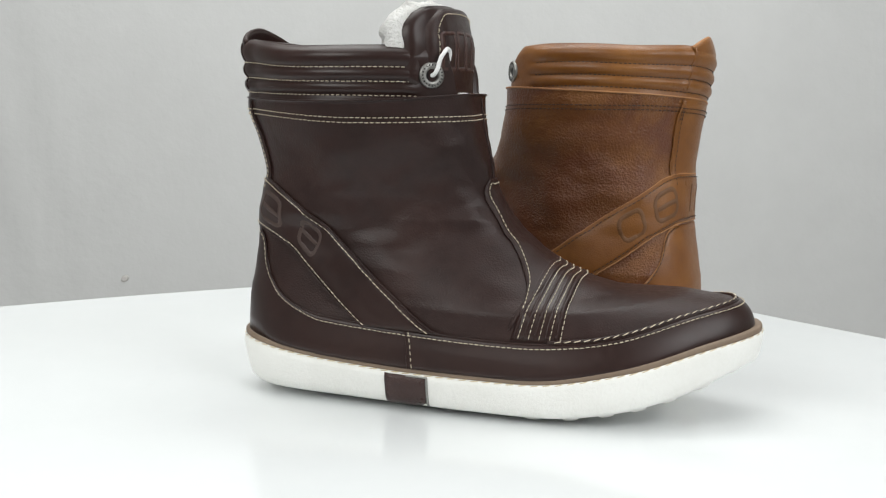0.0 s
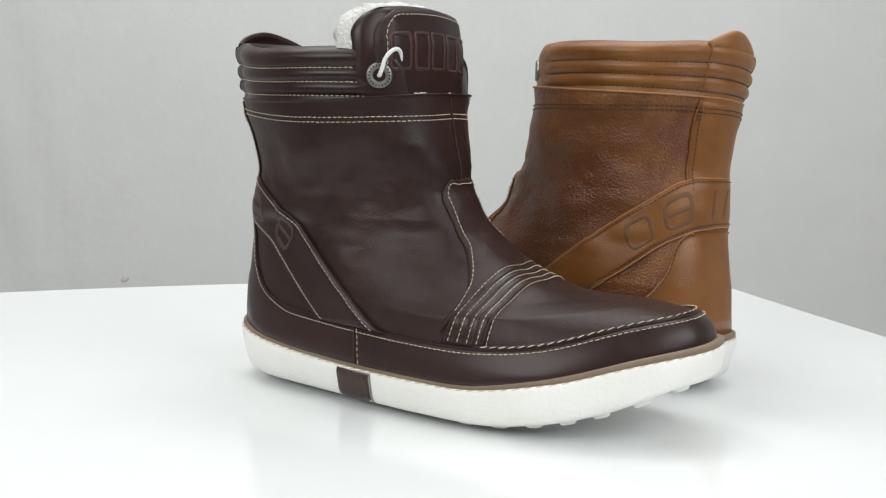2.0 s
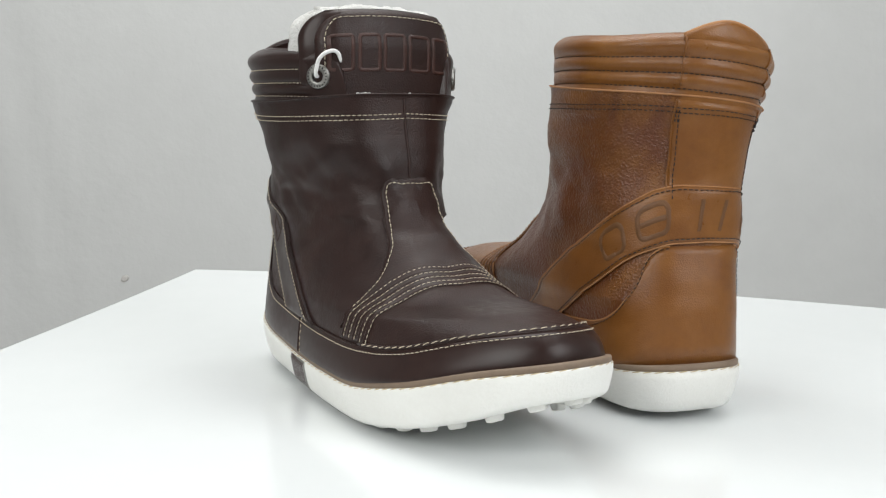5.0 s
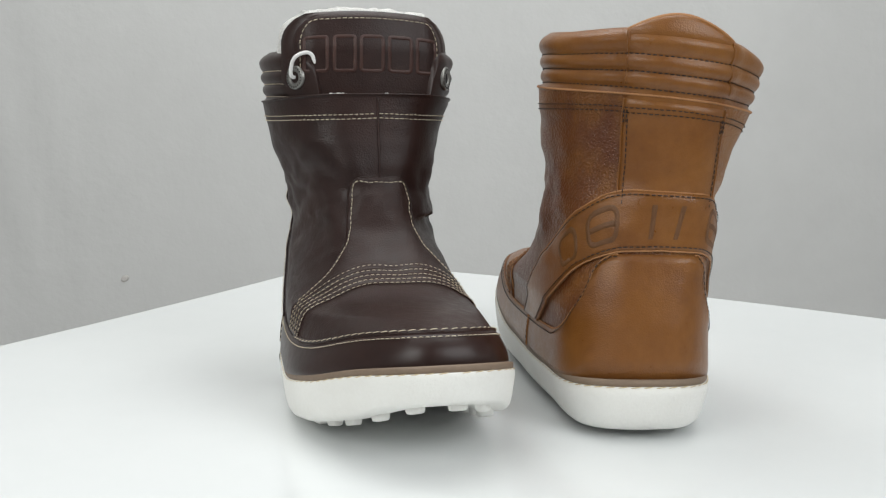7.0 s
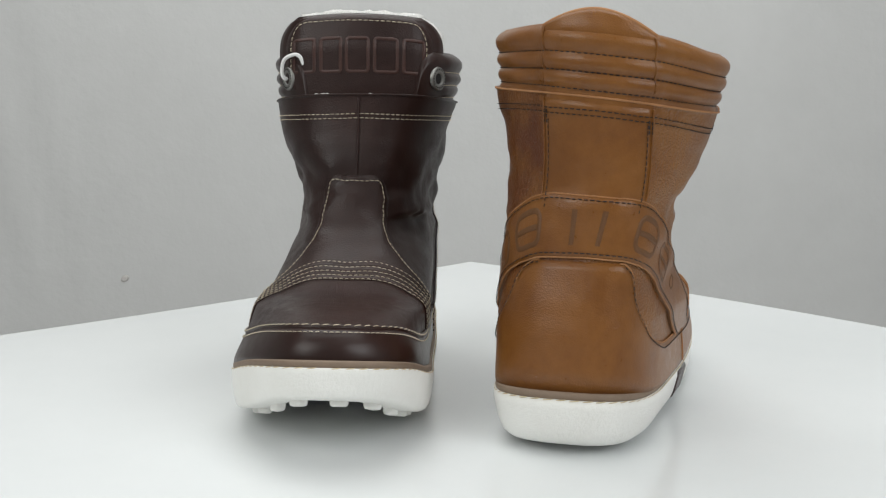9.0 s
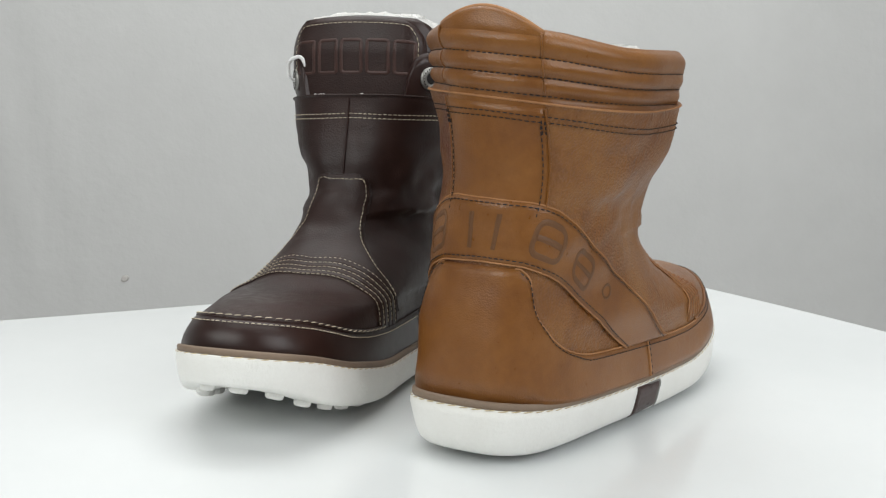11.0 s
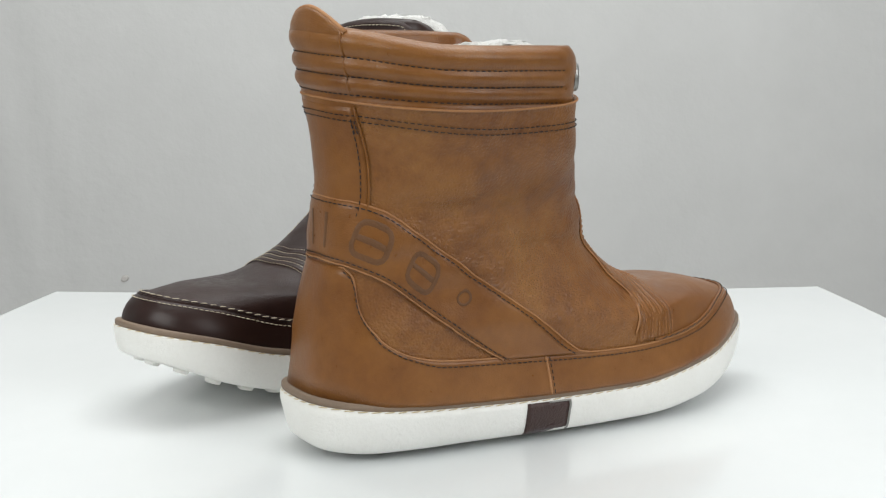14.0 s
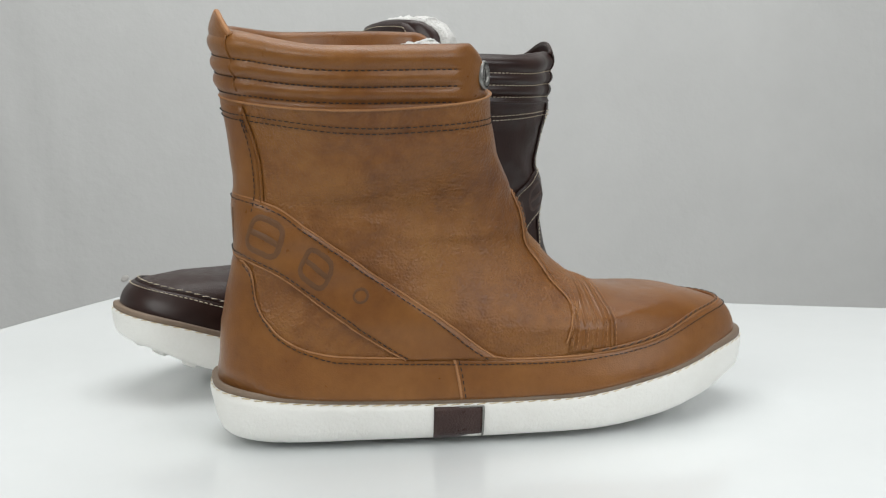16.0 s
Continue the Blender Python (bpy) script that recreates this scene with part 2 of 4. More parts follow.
def build_board():
    a = radians(124.03)
    e1, e3 = np.array([math.cos(a), math.sin(a)]), np.array([math.cos(a + math.pi / 2), math.sin(a + math.pi / 2)])
    d1, d2, d3, d4 = (S * d for d in (0.4986, 0.575, 0.4469, 0.5077))
    n, rc = 44, 0.006
    top, low = [], []
    for j in range(n):
        for i in range(n):
            p = -d4 + (d1 + d4) * i / (n - 1)
            q = -d2 + (d3 + d2) * j / (n - 1)
            w = e1 * p + e3 * q
            top.append((w[0], w[1], board_z(*w)))
            low.append((w[0], w[1], board_z(*w) - 0.008))
    rim = [i for i in range(n)] + [j * n + n - 1 for j in range(1, n)] + [(n - 1) * n + i for i in range(n - 2, -1, -1)] + [j * n for j in range(n - 2, 0, -1)]
    ob = new("turntable")
    tagged(ob, "glossy white square turntable board, slightly warped", "turntable")
    part("top_sheet", mesh_of("top_sheet", top, grid_faces(n, n), BOARD, True), ob)
    m = len(rim)
    loop = [np.array(top[r]) for r in rim]
    mid = np.mean(loop, axis=0)
    rows = []
    for out, dz in ((0, 0), (0.0004, -0.0002), (0.0008, -0.0008), (0.0008, -0.0072), (0.0, -0.008), (-0.3, -0.008)):
        rows.append([p + np.array(((p - mid)[0] * out / 0.35, (p - mid)[1] * out / 0.35, dz)) for p in loop])
    part("edge_band", grid_mesh("edge_band", rows, BOARD, True), ob)
    ring = np.linspace(0, 2 * math.pi, 40, endpoint=False)
    rows = [[np.array((r * math.cos(a), r * math.sin(a), z)) for a in ring] for r, z in ((0.12, -0.0095), (0.12, -0.03), (0.045, -0.034), (0.045, -0.70), (0.2, -0.72), (0.2, -0.75))]
    part("pedestal", grid_mesh("pedestal", rows, BOARD, True, cap=(0,), sharp=40), ob)
    return ob


def room():
    def slab(name, x0, x1, y0, y1, z0, z1, mat, label):
        v = [(x, y, z) for x in (x0, x1) for y in (y0, y1) for z in (z0, z1)]
        f = [(0, 1, 3, 2), (4, 6, 7, 5), (0, 4, 5, 1), (2, 3, 7, 6), (0, 2, 6, 4), (1, 5, 7, 3)]
        return tagged(new(name, mesh_of(name, v, f, mat, False)), label, "", "", "structure")
    slab("floor", -2.2, 2.2, -2.2, 1.9, -0.80, -0.75, WALLPAINT, "pale grey studio floor")
    slab("ceiling", -2.2, 2.2, -2.2, 1.9, 2.2, 2.25, WALLPAINT, "white studio ceiling")
    slab("wall_west", -2.25, -2.2, -2.2, 1.9, -0.75, 2.2, WALLPAINT, "pale grey studio wall")
    slab("wall_east", 2.2, 2.25, -2.2, 1.9, -0.75, 2.2, WALLPAINT, "pale grey studio wall")
    slab("wall_south", -2.2, 2.2, -2.25, -2.2, -0.75, 2.2, WALLPAINT, "pale grey studio wall")
    # cloth backdrop with faint folds
    def fold(x, z):
        f = 0.010 * noise.noise((x * 2.2, z * 0.5, 3.1)) + 0.004 * noise.noise((x * 7, z * 1.3, 9.0))
        return f + 0.006 * math.exp(-((x + 0.85) / 0.22) ** 2) * noise.noise((x * 16 + z * 3, z * 3.0, 4.0))
    rows = []
    for j in range(50):
        z = -0.75 + 2.95 * j / 49
        row = []
        for i in range(180):
            x = -2.2 + 4.4 * i / 179
            row.append((x, 1.5 + fold(x, z), z))
        rows.append(row)
    rows.append([(x, 1.56, z) for x, y, z in rows[-1]])
    rows.insert(0, [(x, 1.56, z) for x, y, z in rows[0]])
    me = grid_mesh("backdrop", rows, WALLPAINT)
    tagged(new("backdrop", me), "pale grey cloth backdrop with faint folds", "", "", "structure")
    # small scrap of tape stuck to it
    c = np.array((-0.634, 1.5 + fold(-0.634, -0.171) - 0.004, -0.171))
    ring = [np.array((r * (1 + 0.3 * noise.noise((3 * math.cos(a), 3 * math.sin(a), 1.0))) * math.cos(a), dy, 0.8 * r * math.sin(a) + 0.3 * r * math.cos(a)))
            for r, dy in ((0.0080, 0.0035), (0.0078, 0.0024), (0.003, 0.0023)) for a in np.linspace(0, 2 * math.pi, 18, endpoint=False)]
    rows = [[c + p for p in ring[k * 18:k * 18 + 18]] for k in range(3)]
    tagged(new("tape_scrap", grid_mesh("tape_scrap", rows, STAIN, True, cap=(-1,))), "small torn grey-brown tape scrap on the backdrop", "tape")


room()
board = build_board()


# ---------------------------------------------------------------- boot shape
ST5 = (0, 0.25, 0.5, 0.75, 1.0)
OUT_L = (0.0735, 0.0517, 0.0489, 0.0565, 0.0714)
OUT_R = (0.0561, 0.0521, 0.0576, 0.0645, 0.0516)
LEN = 0.305
# rings in mm: back x, back z, front x, front z, five half-widths each side, end roundness
RINGS = [
    (4, 36, 299, 54, (66, 47, 44.5, 51, 64), (50, 47.5, 53, 59, 46), 0.72, 0.80),
    (4, 58, 290, 67, (64, 46, 43, 47, 57), (48, 45, 50, 54, 42), 0.72, 0.80),
    (6, 70, 263, 70, (62, 46, 43, 48, 53), (47, 44, 50, 54, 43), 0.70, 0.75),
    (7, 78, 234, 69.5, (60, 47, 45, 48, 50), (46, 44, 49, 51, 44), 0.68, 0.70),
    (9, 88, 203.5, 76, (58, 49, 48, 49, 48), (46, 44, 49, 49, 44), 0.66, 0.66),
    (10, 97, 184.5, 86, (50, 50, 50, 48, 42), (46, 44, 46, 45, 41), 0.64, 0.64),
    (11, 107, 168.5, 98, (48, 48, 48, 44, 38), (46, 44, 44, 42, 38), 0.64, 0.72),
    (12, 118, 155.5, 114, (43, 48, 47, 43, 40), (44, 43, 43, 41, 38), 0.74, 0.64),
    (13, 130, 149, 128, (40, 48, 47, 45, 43), (44, 46, 48, 46, 43), 0.80, 0.62),
    (11.5, 149, 144.5, 149, (41, 48, 48, 47, 46), (45, 52, 56, 55, 52), 0.84, 0.60),
    (9.5, 163, 142, 165, (42, 52, 55, 54, 49), (47, 55, 60, 59, 56), 0.82, 0.62),
    (8.5, 172, 141, 176, (42, 55, 58, 58, 57), (48, 57, 61, 60, 58), 0.80, 0.60),
    (6, 204, 139.5, 205, (44, 58, 61, 61, 60), (52, 60, 63, 62, 60), 0.78, 0.60),
]
SAG = [0, 0, 13, 9, 5, 2, 0, 0, 0, 0, 1.5, 3, 3]
VKEY = list(range(len(RINGS)))
COLS = np.array([[*r[:4], *r[4], *r[5], r[6], r[7]] for r in RINGS], float)
COLS[:, :14] /= 1000


def welt_z(x):
    return pchip((0, 0.03, 0.07, 0.11, 0.175, 0.235, 0.274, 0.305), (0.037, 0.0325, 0.029, 0.027, 0.0265, 0.036, 0.0475, 0.055), x)


def rand_z(x):
    return pchip((0, 0.058, 0.119, 0.177, 0.205, 0.225, 0.265, 0.295), (0.060, 0.050, 0.046, 0.044, 0.0455, 0.0485, 0.0605, 0.0675), x)


def base_z(x):
    return pchip((0, 0.03, 0.06, 0.19, 0.227, 0.26, 0.29, 0.305), (0.006, 0.0033, 0.0034, 0.0044, 0.0092, 0.018, 0.031, 0.036), x)


@functools.lru_cache(maxsize=None)
def columns(v):
    return np.array([pchip(VKEY, COLS[:, k], v) for k in range(16)]), float(pchip(VKEY, SAG, v))


def loft(v, phi):
    """Point of the boot's skin: v the ring, phi 0 at the heel, to pi at the toe, positive on the left."""
    c, sag = columns(round(float(v), 5))
    a = abs(phi)
    s = (1 - math.cos(a)) / 2
    w = pchip(ST5, c[4:9] if phi > 0 else c[9:14], s)
    e = c[14] + (c[15] - c[14]) * s * s * (3 - 2 * s)
    x = c[0] + (c[2] - c[0]) * s
    z = c[1] + (c[3] - c[1]) * s - 4 * sag * 0.001 * s * (1 - s)
    if v < 2:
        z0, z1 = welt_z(x) - 0.002, rand_z(x)
        low = z0 + (z1 - z0) * min(v, 1)
        t = max(0, v - 1)
        z = low if v <= 1 else low + (z - low) * t
        if 1 < v:
            c2 = loft_plain(2, phi)
            c1 = loft_plain(1, phi)
            z = rand_z(c1[0]) + (c2[2] - rand_z(c1[0])) * t
    y = w * max(0.0, math.sin(a)) ** e * (1 if phi > 0 else -1)
    if v < 1:
        puff = 4 * v * (1 - v) * s * s
        x, y = x + 0.0022 * puff * s, y * (1 + 0.035 * puff)
    return np.array([x, y, float(z)])


def loft_plain(v, phi):
    c = COLS[v]
    a = abs(phi)
    s = (1 - math.cos(a)) / 2
    x = c[0] + (c[2] - c[0]) * s
    return (x, 0, c[1] + (c[3] - c[1]) * s - 4 * SAG[v] * 0.001 * s * (1 - s))


NPHI = 128
PHIS = []
for k in range(NPHI):
    q = -1 + 2 * k / NPHI
    PHIS.append(math.pi * q)


class Skin:
    """The boot's skin as a fine net, with rays onto it."""

    def __init__(self, seed, crease, lean, fwd, toe, heel, tilt, square, back, girth, skew):
        self.girth, self.skew = np.array(girth) / 1000, skew
        self.lean, self.fwd, self.toe, self.heel, self.tilt, self.square, self.back = lean, fwd, toe, heel, tilt, square, back
        from_v = list(np.linspace(0, 1, 7)) + list(np.linspace(1, 11, 76))[1:]
        self.vs = from_v
        g = np.array([[self.warp(loft(v, p)) for p in PHIS] for v in from_v])
        nrm = self.normals(g)
        # soft hide folds where the ankle bends
        for j, v in enumerate(from_v):
            for i in range(NPHI):
                x, y, z = g[j, i]
                bend = math.exp(-((z - 0.118) / 0.032) ** 2) * min(1, max(0, (v - 3.5) / 1.5)) * min(1, max(0.15, (x - 0.02) / 0.04))
                m = Vector((x * 22 + seed, y * 22, z * 30))
                d = noise.noise(m) * 0.0034 + noise.noise(m * 2.3) * 0.0024 + noise.noise(m * 5.1) * 0.0008
                fold = math.sin((z - 0.35 * x) * 230 + 4 * noise.noise(m * 0.7)) * 0.0018 * min(1, max(0, (0.150 - x) / 0.03))
                g[j, i] += nrm[j, i] * bend * crease * (d + fold * max(0, noise.noise(m * 0.6) + 0.25))
        self.g = g
        verts = [Vector(p) for row in g for p in row]
        self.tree = BVHTree.FromPolygons(verts, grid_faces(NPHI, len(from_v), True))

    def bend(self, p):
        """How this boot's sole lies: toe up or down, heel lower."""
        x, z = p[0], p[2]
        d = self.toe * max(0, (x - 0.19) / 0.115) ** 2
        d -= 0.25 * self.toe * min(1, max(0, (x - 0.20) / 0.05)) * min(1, max(0, (z - 0.04) / 0.02))
        d -= self.heel * max(0, 1 - x / 0.10) * min(1, max(0, z) / 0.03) * max(0, 1 - max(0, z - 0.03) / 0.07)
        return np.array((p[0], p[1], p[2] + d))

    def sway(self, z):
        t = min(1, max(0, (z - 0.075) / 0.07))
        return self.lean * t * t * (3 - 2 * t)

    def rise(self, y, z):
        """The shaft's left side stands higher on a boot that leans to the right."""
        t = min(1, max(0, (z - 0.09) / 0.07))
        return self.tilt * t * t * (3 - 2 * t) * (y + 0.055)

    def warp(self, p):
        x, y, z = p
        t = min(1, max(0, (z - 0.128) / 0.035))
        x = x + self.back * t * max(0, 1 - x / 0.08)
        t = min(1, max(0, (z - 0.108) / 0.05))
        if y < 0:
            y = y - self.square * t * math.exp(-((x - 0.125) / 0.026) ** 2) * min(1, -y / 0.03)
        z = z + self.rise(y, z)
        f = self.fwd * math.exp(-((z - 0.120) / 0.024) ** 2) * max(0, (x - 0.09) / 0.07)
        p = self.bend((x + f, y + self.sway(z), z))
        return self.ease(p, y)

    def ease(self, p, y):
        """How far this boot's hide has settled inwards at the back, front, left and right at each height."""
        g = self.girth
        b, f, lf, rg = (float(np.interp(p[2], g[:, 0], g[:, k])) for k in (1, 2, 3, 4))
        x = p[0] + b * min(1, max(0, (0.055 - p[0]) / 0.04)) * min(1.7, max(0.2, 1 + self.skew * y / 0.03))
        x -= f * min(1, max(0, (p[0] - 0.09) / 0.05)) * min(1, max(0, (p[2] - 0.08) / 0.015))
        k = min(1, abs(y) / 0.04) ** 1.5
        if p[2] > 0.105:
            # hide pulled in at mid-shaft stays full towards the front
            t = min(1, max(0, (p[0] - 0.085) / 0.05))
            lf = lf * (1 - t) if lf > 0 else lf * min(1.5, max(0, (p[0] - 0.015) / 0.07))
            rg = rg * (1 - t) if rg > 0 else rg
        return np.array((x, p[1] - lf * k if y > 0 else p[1] + rg * k, p[2]))

    def at(self, v, phi):
        """Skin point and normal at ring v (up to 11) and heading phi."""
        p = self.warp(loft(v, phi))
        near, n, i, d = self.tree.find_nearest(Vector(p))
        n = np.array(n)
        if n[0] * (p[0] - 0.1) * 0.3 + n[1] * p[1] + max(0, n[2]) * 0.02 < 0:
            n = -n
        return np.array(near), n

    def near(self, p):
        q, n, i, d = self.tree.find_nearest(Vector(p))
        n = np.array(n)
        if n[0] * 0.5 * (q[0] - 0.09) + n[1] * q[1] + n[2] * 0.03 < 0:
            n = -n
        return np.array(q), n

    def normals(self, g):
        du = np.roll(g, -1, 1) - np.roll(g, 1, 1)
        dv = np.gradient(g, axis=0)
        n = np.cross(dv, du)
        return n / (np.linalg.norm(n, axis=2, keepdims=True) + 1e-12)

    def cast(self, o, d):
        p, n, i, dist = self.tree.ray_cast(Vector(o), Vector(d).normalized())
        if p is None:
            p, n, i, dist = self.tree.find_nearest(Vector(o))
        if n.dot(Vector(d)) > 0:
            n = -n
        return np.array(p), np.array(n)

    def side(self, x, z, sgn):
        return self.cast((x, sgn * 0.2, z), (0, -sgn, 0))

    def round_(self, a, z, cx=0.07):
        """From a heading a (radians, pi at the heel, -pi/2 on the right)."""
        d = (math.cos(a), math.sin(a), 0)
        return self.cast((cx + 0.25 * d[0], 0.25 * d[1], z), (-d[0], -d[1], 0))

    def over(self, x, b, lean=0.0, cz=0.035):
        """Over the instep: b radians from the top, positive to the left; lean moves x with height."""
        d = Vector((lean * math.cos(b), math.sin(b), math.cos(b)))
        o = Vector((x, 0, cz)) + d * 0.25
        return self.cast(o, -d)


def outline(inset, n=128):
    """The sole's rim, inset by metres."""
    p = []
    for k in range(n):
        phi = -math.pi + 2 * math.pi * k / n
        a = abs(phi)
        s = (1 - math.cos(a)) / 2
        w = float(pchip(ST5, OUT_L if phi > 0 else OUT_R, s))
        e = 0.72 + 0.08 * s
        p.append((LEN * s, (1 if phi > 0 else -1) * w * max(0, math.sin(a)) ** e))
    p = np.array(p)
    t = np.roll(p, -1, 0) - np.roll(p, 1, 0)
    t /= np.linalg.norm(t, axis=1, keepdims=True) + 1e-12
    nrm = np.stack([t[:, 1], -t[:, 0]], 1)
    return p, nrm, p - nrm * inset if (nrm[n // 4] @ (p[n // 4] - p.mean(0))) > 0 else p + nrm * inset


def rim_row(inset, zf, trim=False):
    q = outline(inset)[2]
    if trim:
        near = outline(inset * 0.45)[2]
        k = np.clip((q[:, :1] - 0.07) / 0.11, 0, 1)
        q = q * (1 - k) + near * k
    return [np.array((x, y, float(zf(min(max(x, 0), LEN))))) for x, y in q]


def rim_at(x, sgn):
    """The sole's rim at x on one side (+1 left): point and outward normal in the plan."""
    def q(xx):
        s = min(max(xx / LEN, 1e-4), 1 - 1e-4)
        a = math.acos(1 - 2 * s)
        w = float(pchip(ST5, OUT_L if sgn > 0 else OUT_R, s))
        return np.array((xx, sgn * w * math.sin(a) ** (0.72 + 0.08 * s)))
    t = q(x + 0.001) - q(x - 0.001)
    n = np.array((-t[1], t[0])) * sgn
    return q(x), n / np.linalg.norm(n)


LUG = None


def lug_mesh():
    """A small rounded tread block."""
    rows = []
    for f, k in ((0.0, 1.0), (0.65, 0.96), (0.92, 0.85), (1.0, 0.62)):
        rows.append([np.array((0.0048 * k * math.copysign(abs(math.cos(a)) ** 0.5, math.cos(a)), 0.0032 * k * math.copysign(abs(math.sin(a)) ** 0.5, math.sin(a)), 0.002 - f * 0.0046))
                     for a in np.linspace(0, 2 * math.pi, 12, endpoint=False)])
    return grid_mesh("lug", rows, RUBBER, True, cap=(-1,))


def bar_mesh(name, f, shapes, h, material):
    """Flat raised strokes: each shape is a closed or open line of (u, v) with a stroke width, laid by f(u, v)."""
    verts, faces = [], []
    for pts, wid, closed in shapes:
        p = np.array(pts, float)
        if closed:
            p = np.vstack([p, p[:1]])
        d = np.concatenate([[0], np.cumsum(np.linalg.norm(np.diff(p, axis=0), axis=1))])
        k = max(3, int(d[-1] / wid * 3))
        s = np.linspace(0, d[-1], k)
        c = np.stack([np.interp(s, d, p[:, 0]), np.interp(s, d, p[:, 1])], 1)
        if closed:
            t = np.roll(c[:-1], -1, 0) - np.roll(c[:-1], 1, 0)
            t = np.vstack([t, t[:1]])
        else:
            t = np.gradient(c, axis=0)
        t /= np.linalg.norm(t, axis=1, keepdims=True) + 1e-12
        nn = np.stack([-t[:, 1], t[:, 0]], 1)
        base = len(verts)
        for i in range(k):
            for off, up in ((-0.5, -0.3), (-0.42, 1), (0.42, 1), (0.5, -0.3)):
                q, n = f(*(c[i] + nn[i] * off * wid))
                verts.append(q + n * h * up)
        faces += [(base + 4 * i + j, base + 4 * i + j + 1, base + 4 * i + 5 + j, base + 4 * i + 4 + j) for i in range(k - 1) for j in range(3)]
    return mesh_of(name, verts, faces, material)


def box_line(cx, cy, w, h2, r=0.3, lean=0.0):
    """A rounded rectangle as a line of points."""
    out = []
    rr = r * min(w, h2)
    for sx, sy, a0 in ((1, 1, 0), (-1, 1, 90), (-1, -1, 180), (1, -1, 270)):
        for a in (0, 30, 60, 90):
            t = radians(a0 + a)
            x, y = sx * (w / 2 - rr) + rr * math.cos(t), sy * (h2 / 2 - rr) + rr * math.sin(t)
            out.append((cx + x + lean * y, cy + y))
    return out


def build_boot(name_label, hide, smooth, thread, edge, emb, print_m, tongue_drop, lace, shape, tab_top, lug_in, eye_x, slip):
    global LUG
    boot = new("ankle_boot")
    tagged(boot, name_label, "boot", "pair of boots on the turntable")
    sk = Skin(*shape)

    def bent(rows):
        return [[sk.bend(p) for p in row] for row in rows]

    # ---- sole
    def h(f):
        return lambda x: base_z(x) + (welt_z(x) - 0.004 - base_z(x)) * f
    rows = bent([rim_row(i, h(f), i > 0.0004) for i, f in ((0.030, 0.0), (0.011, 0.0), (0.0075, 0.035), (0.005, 0.12), (0.003, 0.32), (0.0014, 0.6), (0.0002, 0.82), (0.0003, 0.93), (0.0012, 1.0), (0.012, 1.02))])
    sole = part("outsole", grid_mesh("outsole", rows, RUBBER, True, cap=(0, -1)), boot, "white grained rubber cupsole")
    LUG = LUG or lug_mesh()
    rim, nrm, q = outline(lug_in)
    walked = 0.0
    for k in range(128):
        step = float(np.linalg.norm(q[k] - q[k - 1]))
        walked += step
        if q[k][0] < 0.165 or walked < 0.0165:
            continue
        walked = 0.0
        x, y = q[k]
        t = q[(k + 1) % 128] - q[k - 1]
        slope = float(base_z(min(x + 0.004, LEN)) - base_z(x - 0.004)) / 0.008 + 2 * sk.toe * max(0, (x - 0.19)) / 0.115**2
        z = sk.bend((x, y, float(base_z(min(max(x, 0), LEN)))))[2]
        ob = part("lug", LUG, sole)
        ob.matrix_basis = Matrix.Translation((x, y, z - 0.0001)) @ Matrix.Rotation(-math.atan(slope), 4, "Y") @ Matrix.Rotation(math.atan2(t[1], t[0]), 4, "Z")
    # inlaid side patch
    def on_side(u, v, x0=0.1035, x1=0.1285):
        x = x0 + (x1 - x0) * u + slip
        lo, hi = float(base_z(x)) + 0.0005, float(welt_z(x)) - 0.0052
        fr = (v * (hi - lo) + 0.0005) / (hi - lo + 0.0017)
        p, n = rim_at(x, -1)
        inset = float(pchip((0, 0.035, 0.12, 0.32, 0.6, 0.82, 1), (0.0085, 0.0058, 0.0039, 0.0023, 0.0011, 0.0002, 0.0012), fr))
        q = p - n * inset
        return sk.bend((q[0], q[1], lo + (hi - lo) * v)), np.array((n[0], n[1], 0.0))
    part("side_patch", sheet("side_patch", on_side, 10, 8, 0.0007, PATCH), sole, "dark brown rubber patch inlaid in the sole")
    part("patch_border", bar_mesh("patch_border", on_side, [([(0.5, 0.99), (1.0, 0.99), (1.0, 0.02)], 0.05, False)], 0.0009, STEEL), sole, "pale border of the patch")

    # ---- welt
    def wz(d):
        return lambda x: welt_z(x) + d
    rows = bent([rim_row(i, wz(d)) for i, d in ((0.004, -0.005), (0.0016, -0.0042), (0.0011, -0.0036), (0.0011, -0.0014), (0.0017, -0.0006), (0.0055, -0.0002), (0.010, 0.0004))])
    welt = part("welt", grid_mesh("welt", rows, WELT, True), boot, "taupe welt strip")
    rim, nrm, q = outline(0.0006)
    sg = 1 if (nrm[32] @ (rim[32] - rim.mean(0))) > 0 else -1
    curve = [(sk.bend((x, y, float(welt_z(min(max(x, 0), LEN))) - 0.0042)), np.array((*(n * sg), 0.0))) for (x, y), n in zip(q, nrm)]
    part("stitching", stitch_mesh("welt_stitching", [curve + curve[:1]], OCHRE, 0.0066, 0.66, 0.00030, 0.0001, 0.0003), welt, "yellowish welt thread")

    # ---- upper
    g = sk.g
    n = sk.normals(g)
    rows = list(g)
    rows += [g[-1] + n[-1] * 0.0006 + (0, 0, 0.0004), g[-1] + n[-1] * 0.0003 + (0, 0, 0.0009), g[-1] - n[-1] * 0.0010 + (0, 0, 0.0006), g[-1] - n[-1] * 0.0026 - (0, 0, 0.004)]
    skin = grid_mesh("upper", rows, hide, True)
    skin.materials.append(smooth)                    # the tan vamp is of smooth leather
    for poly in skin.polygons:
        if not lace and poly.center[0] > 0.198 + slip * 0.5 and poly.center[2] < 0.095:
            poly.material_index = 1
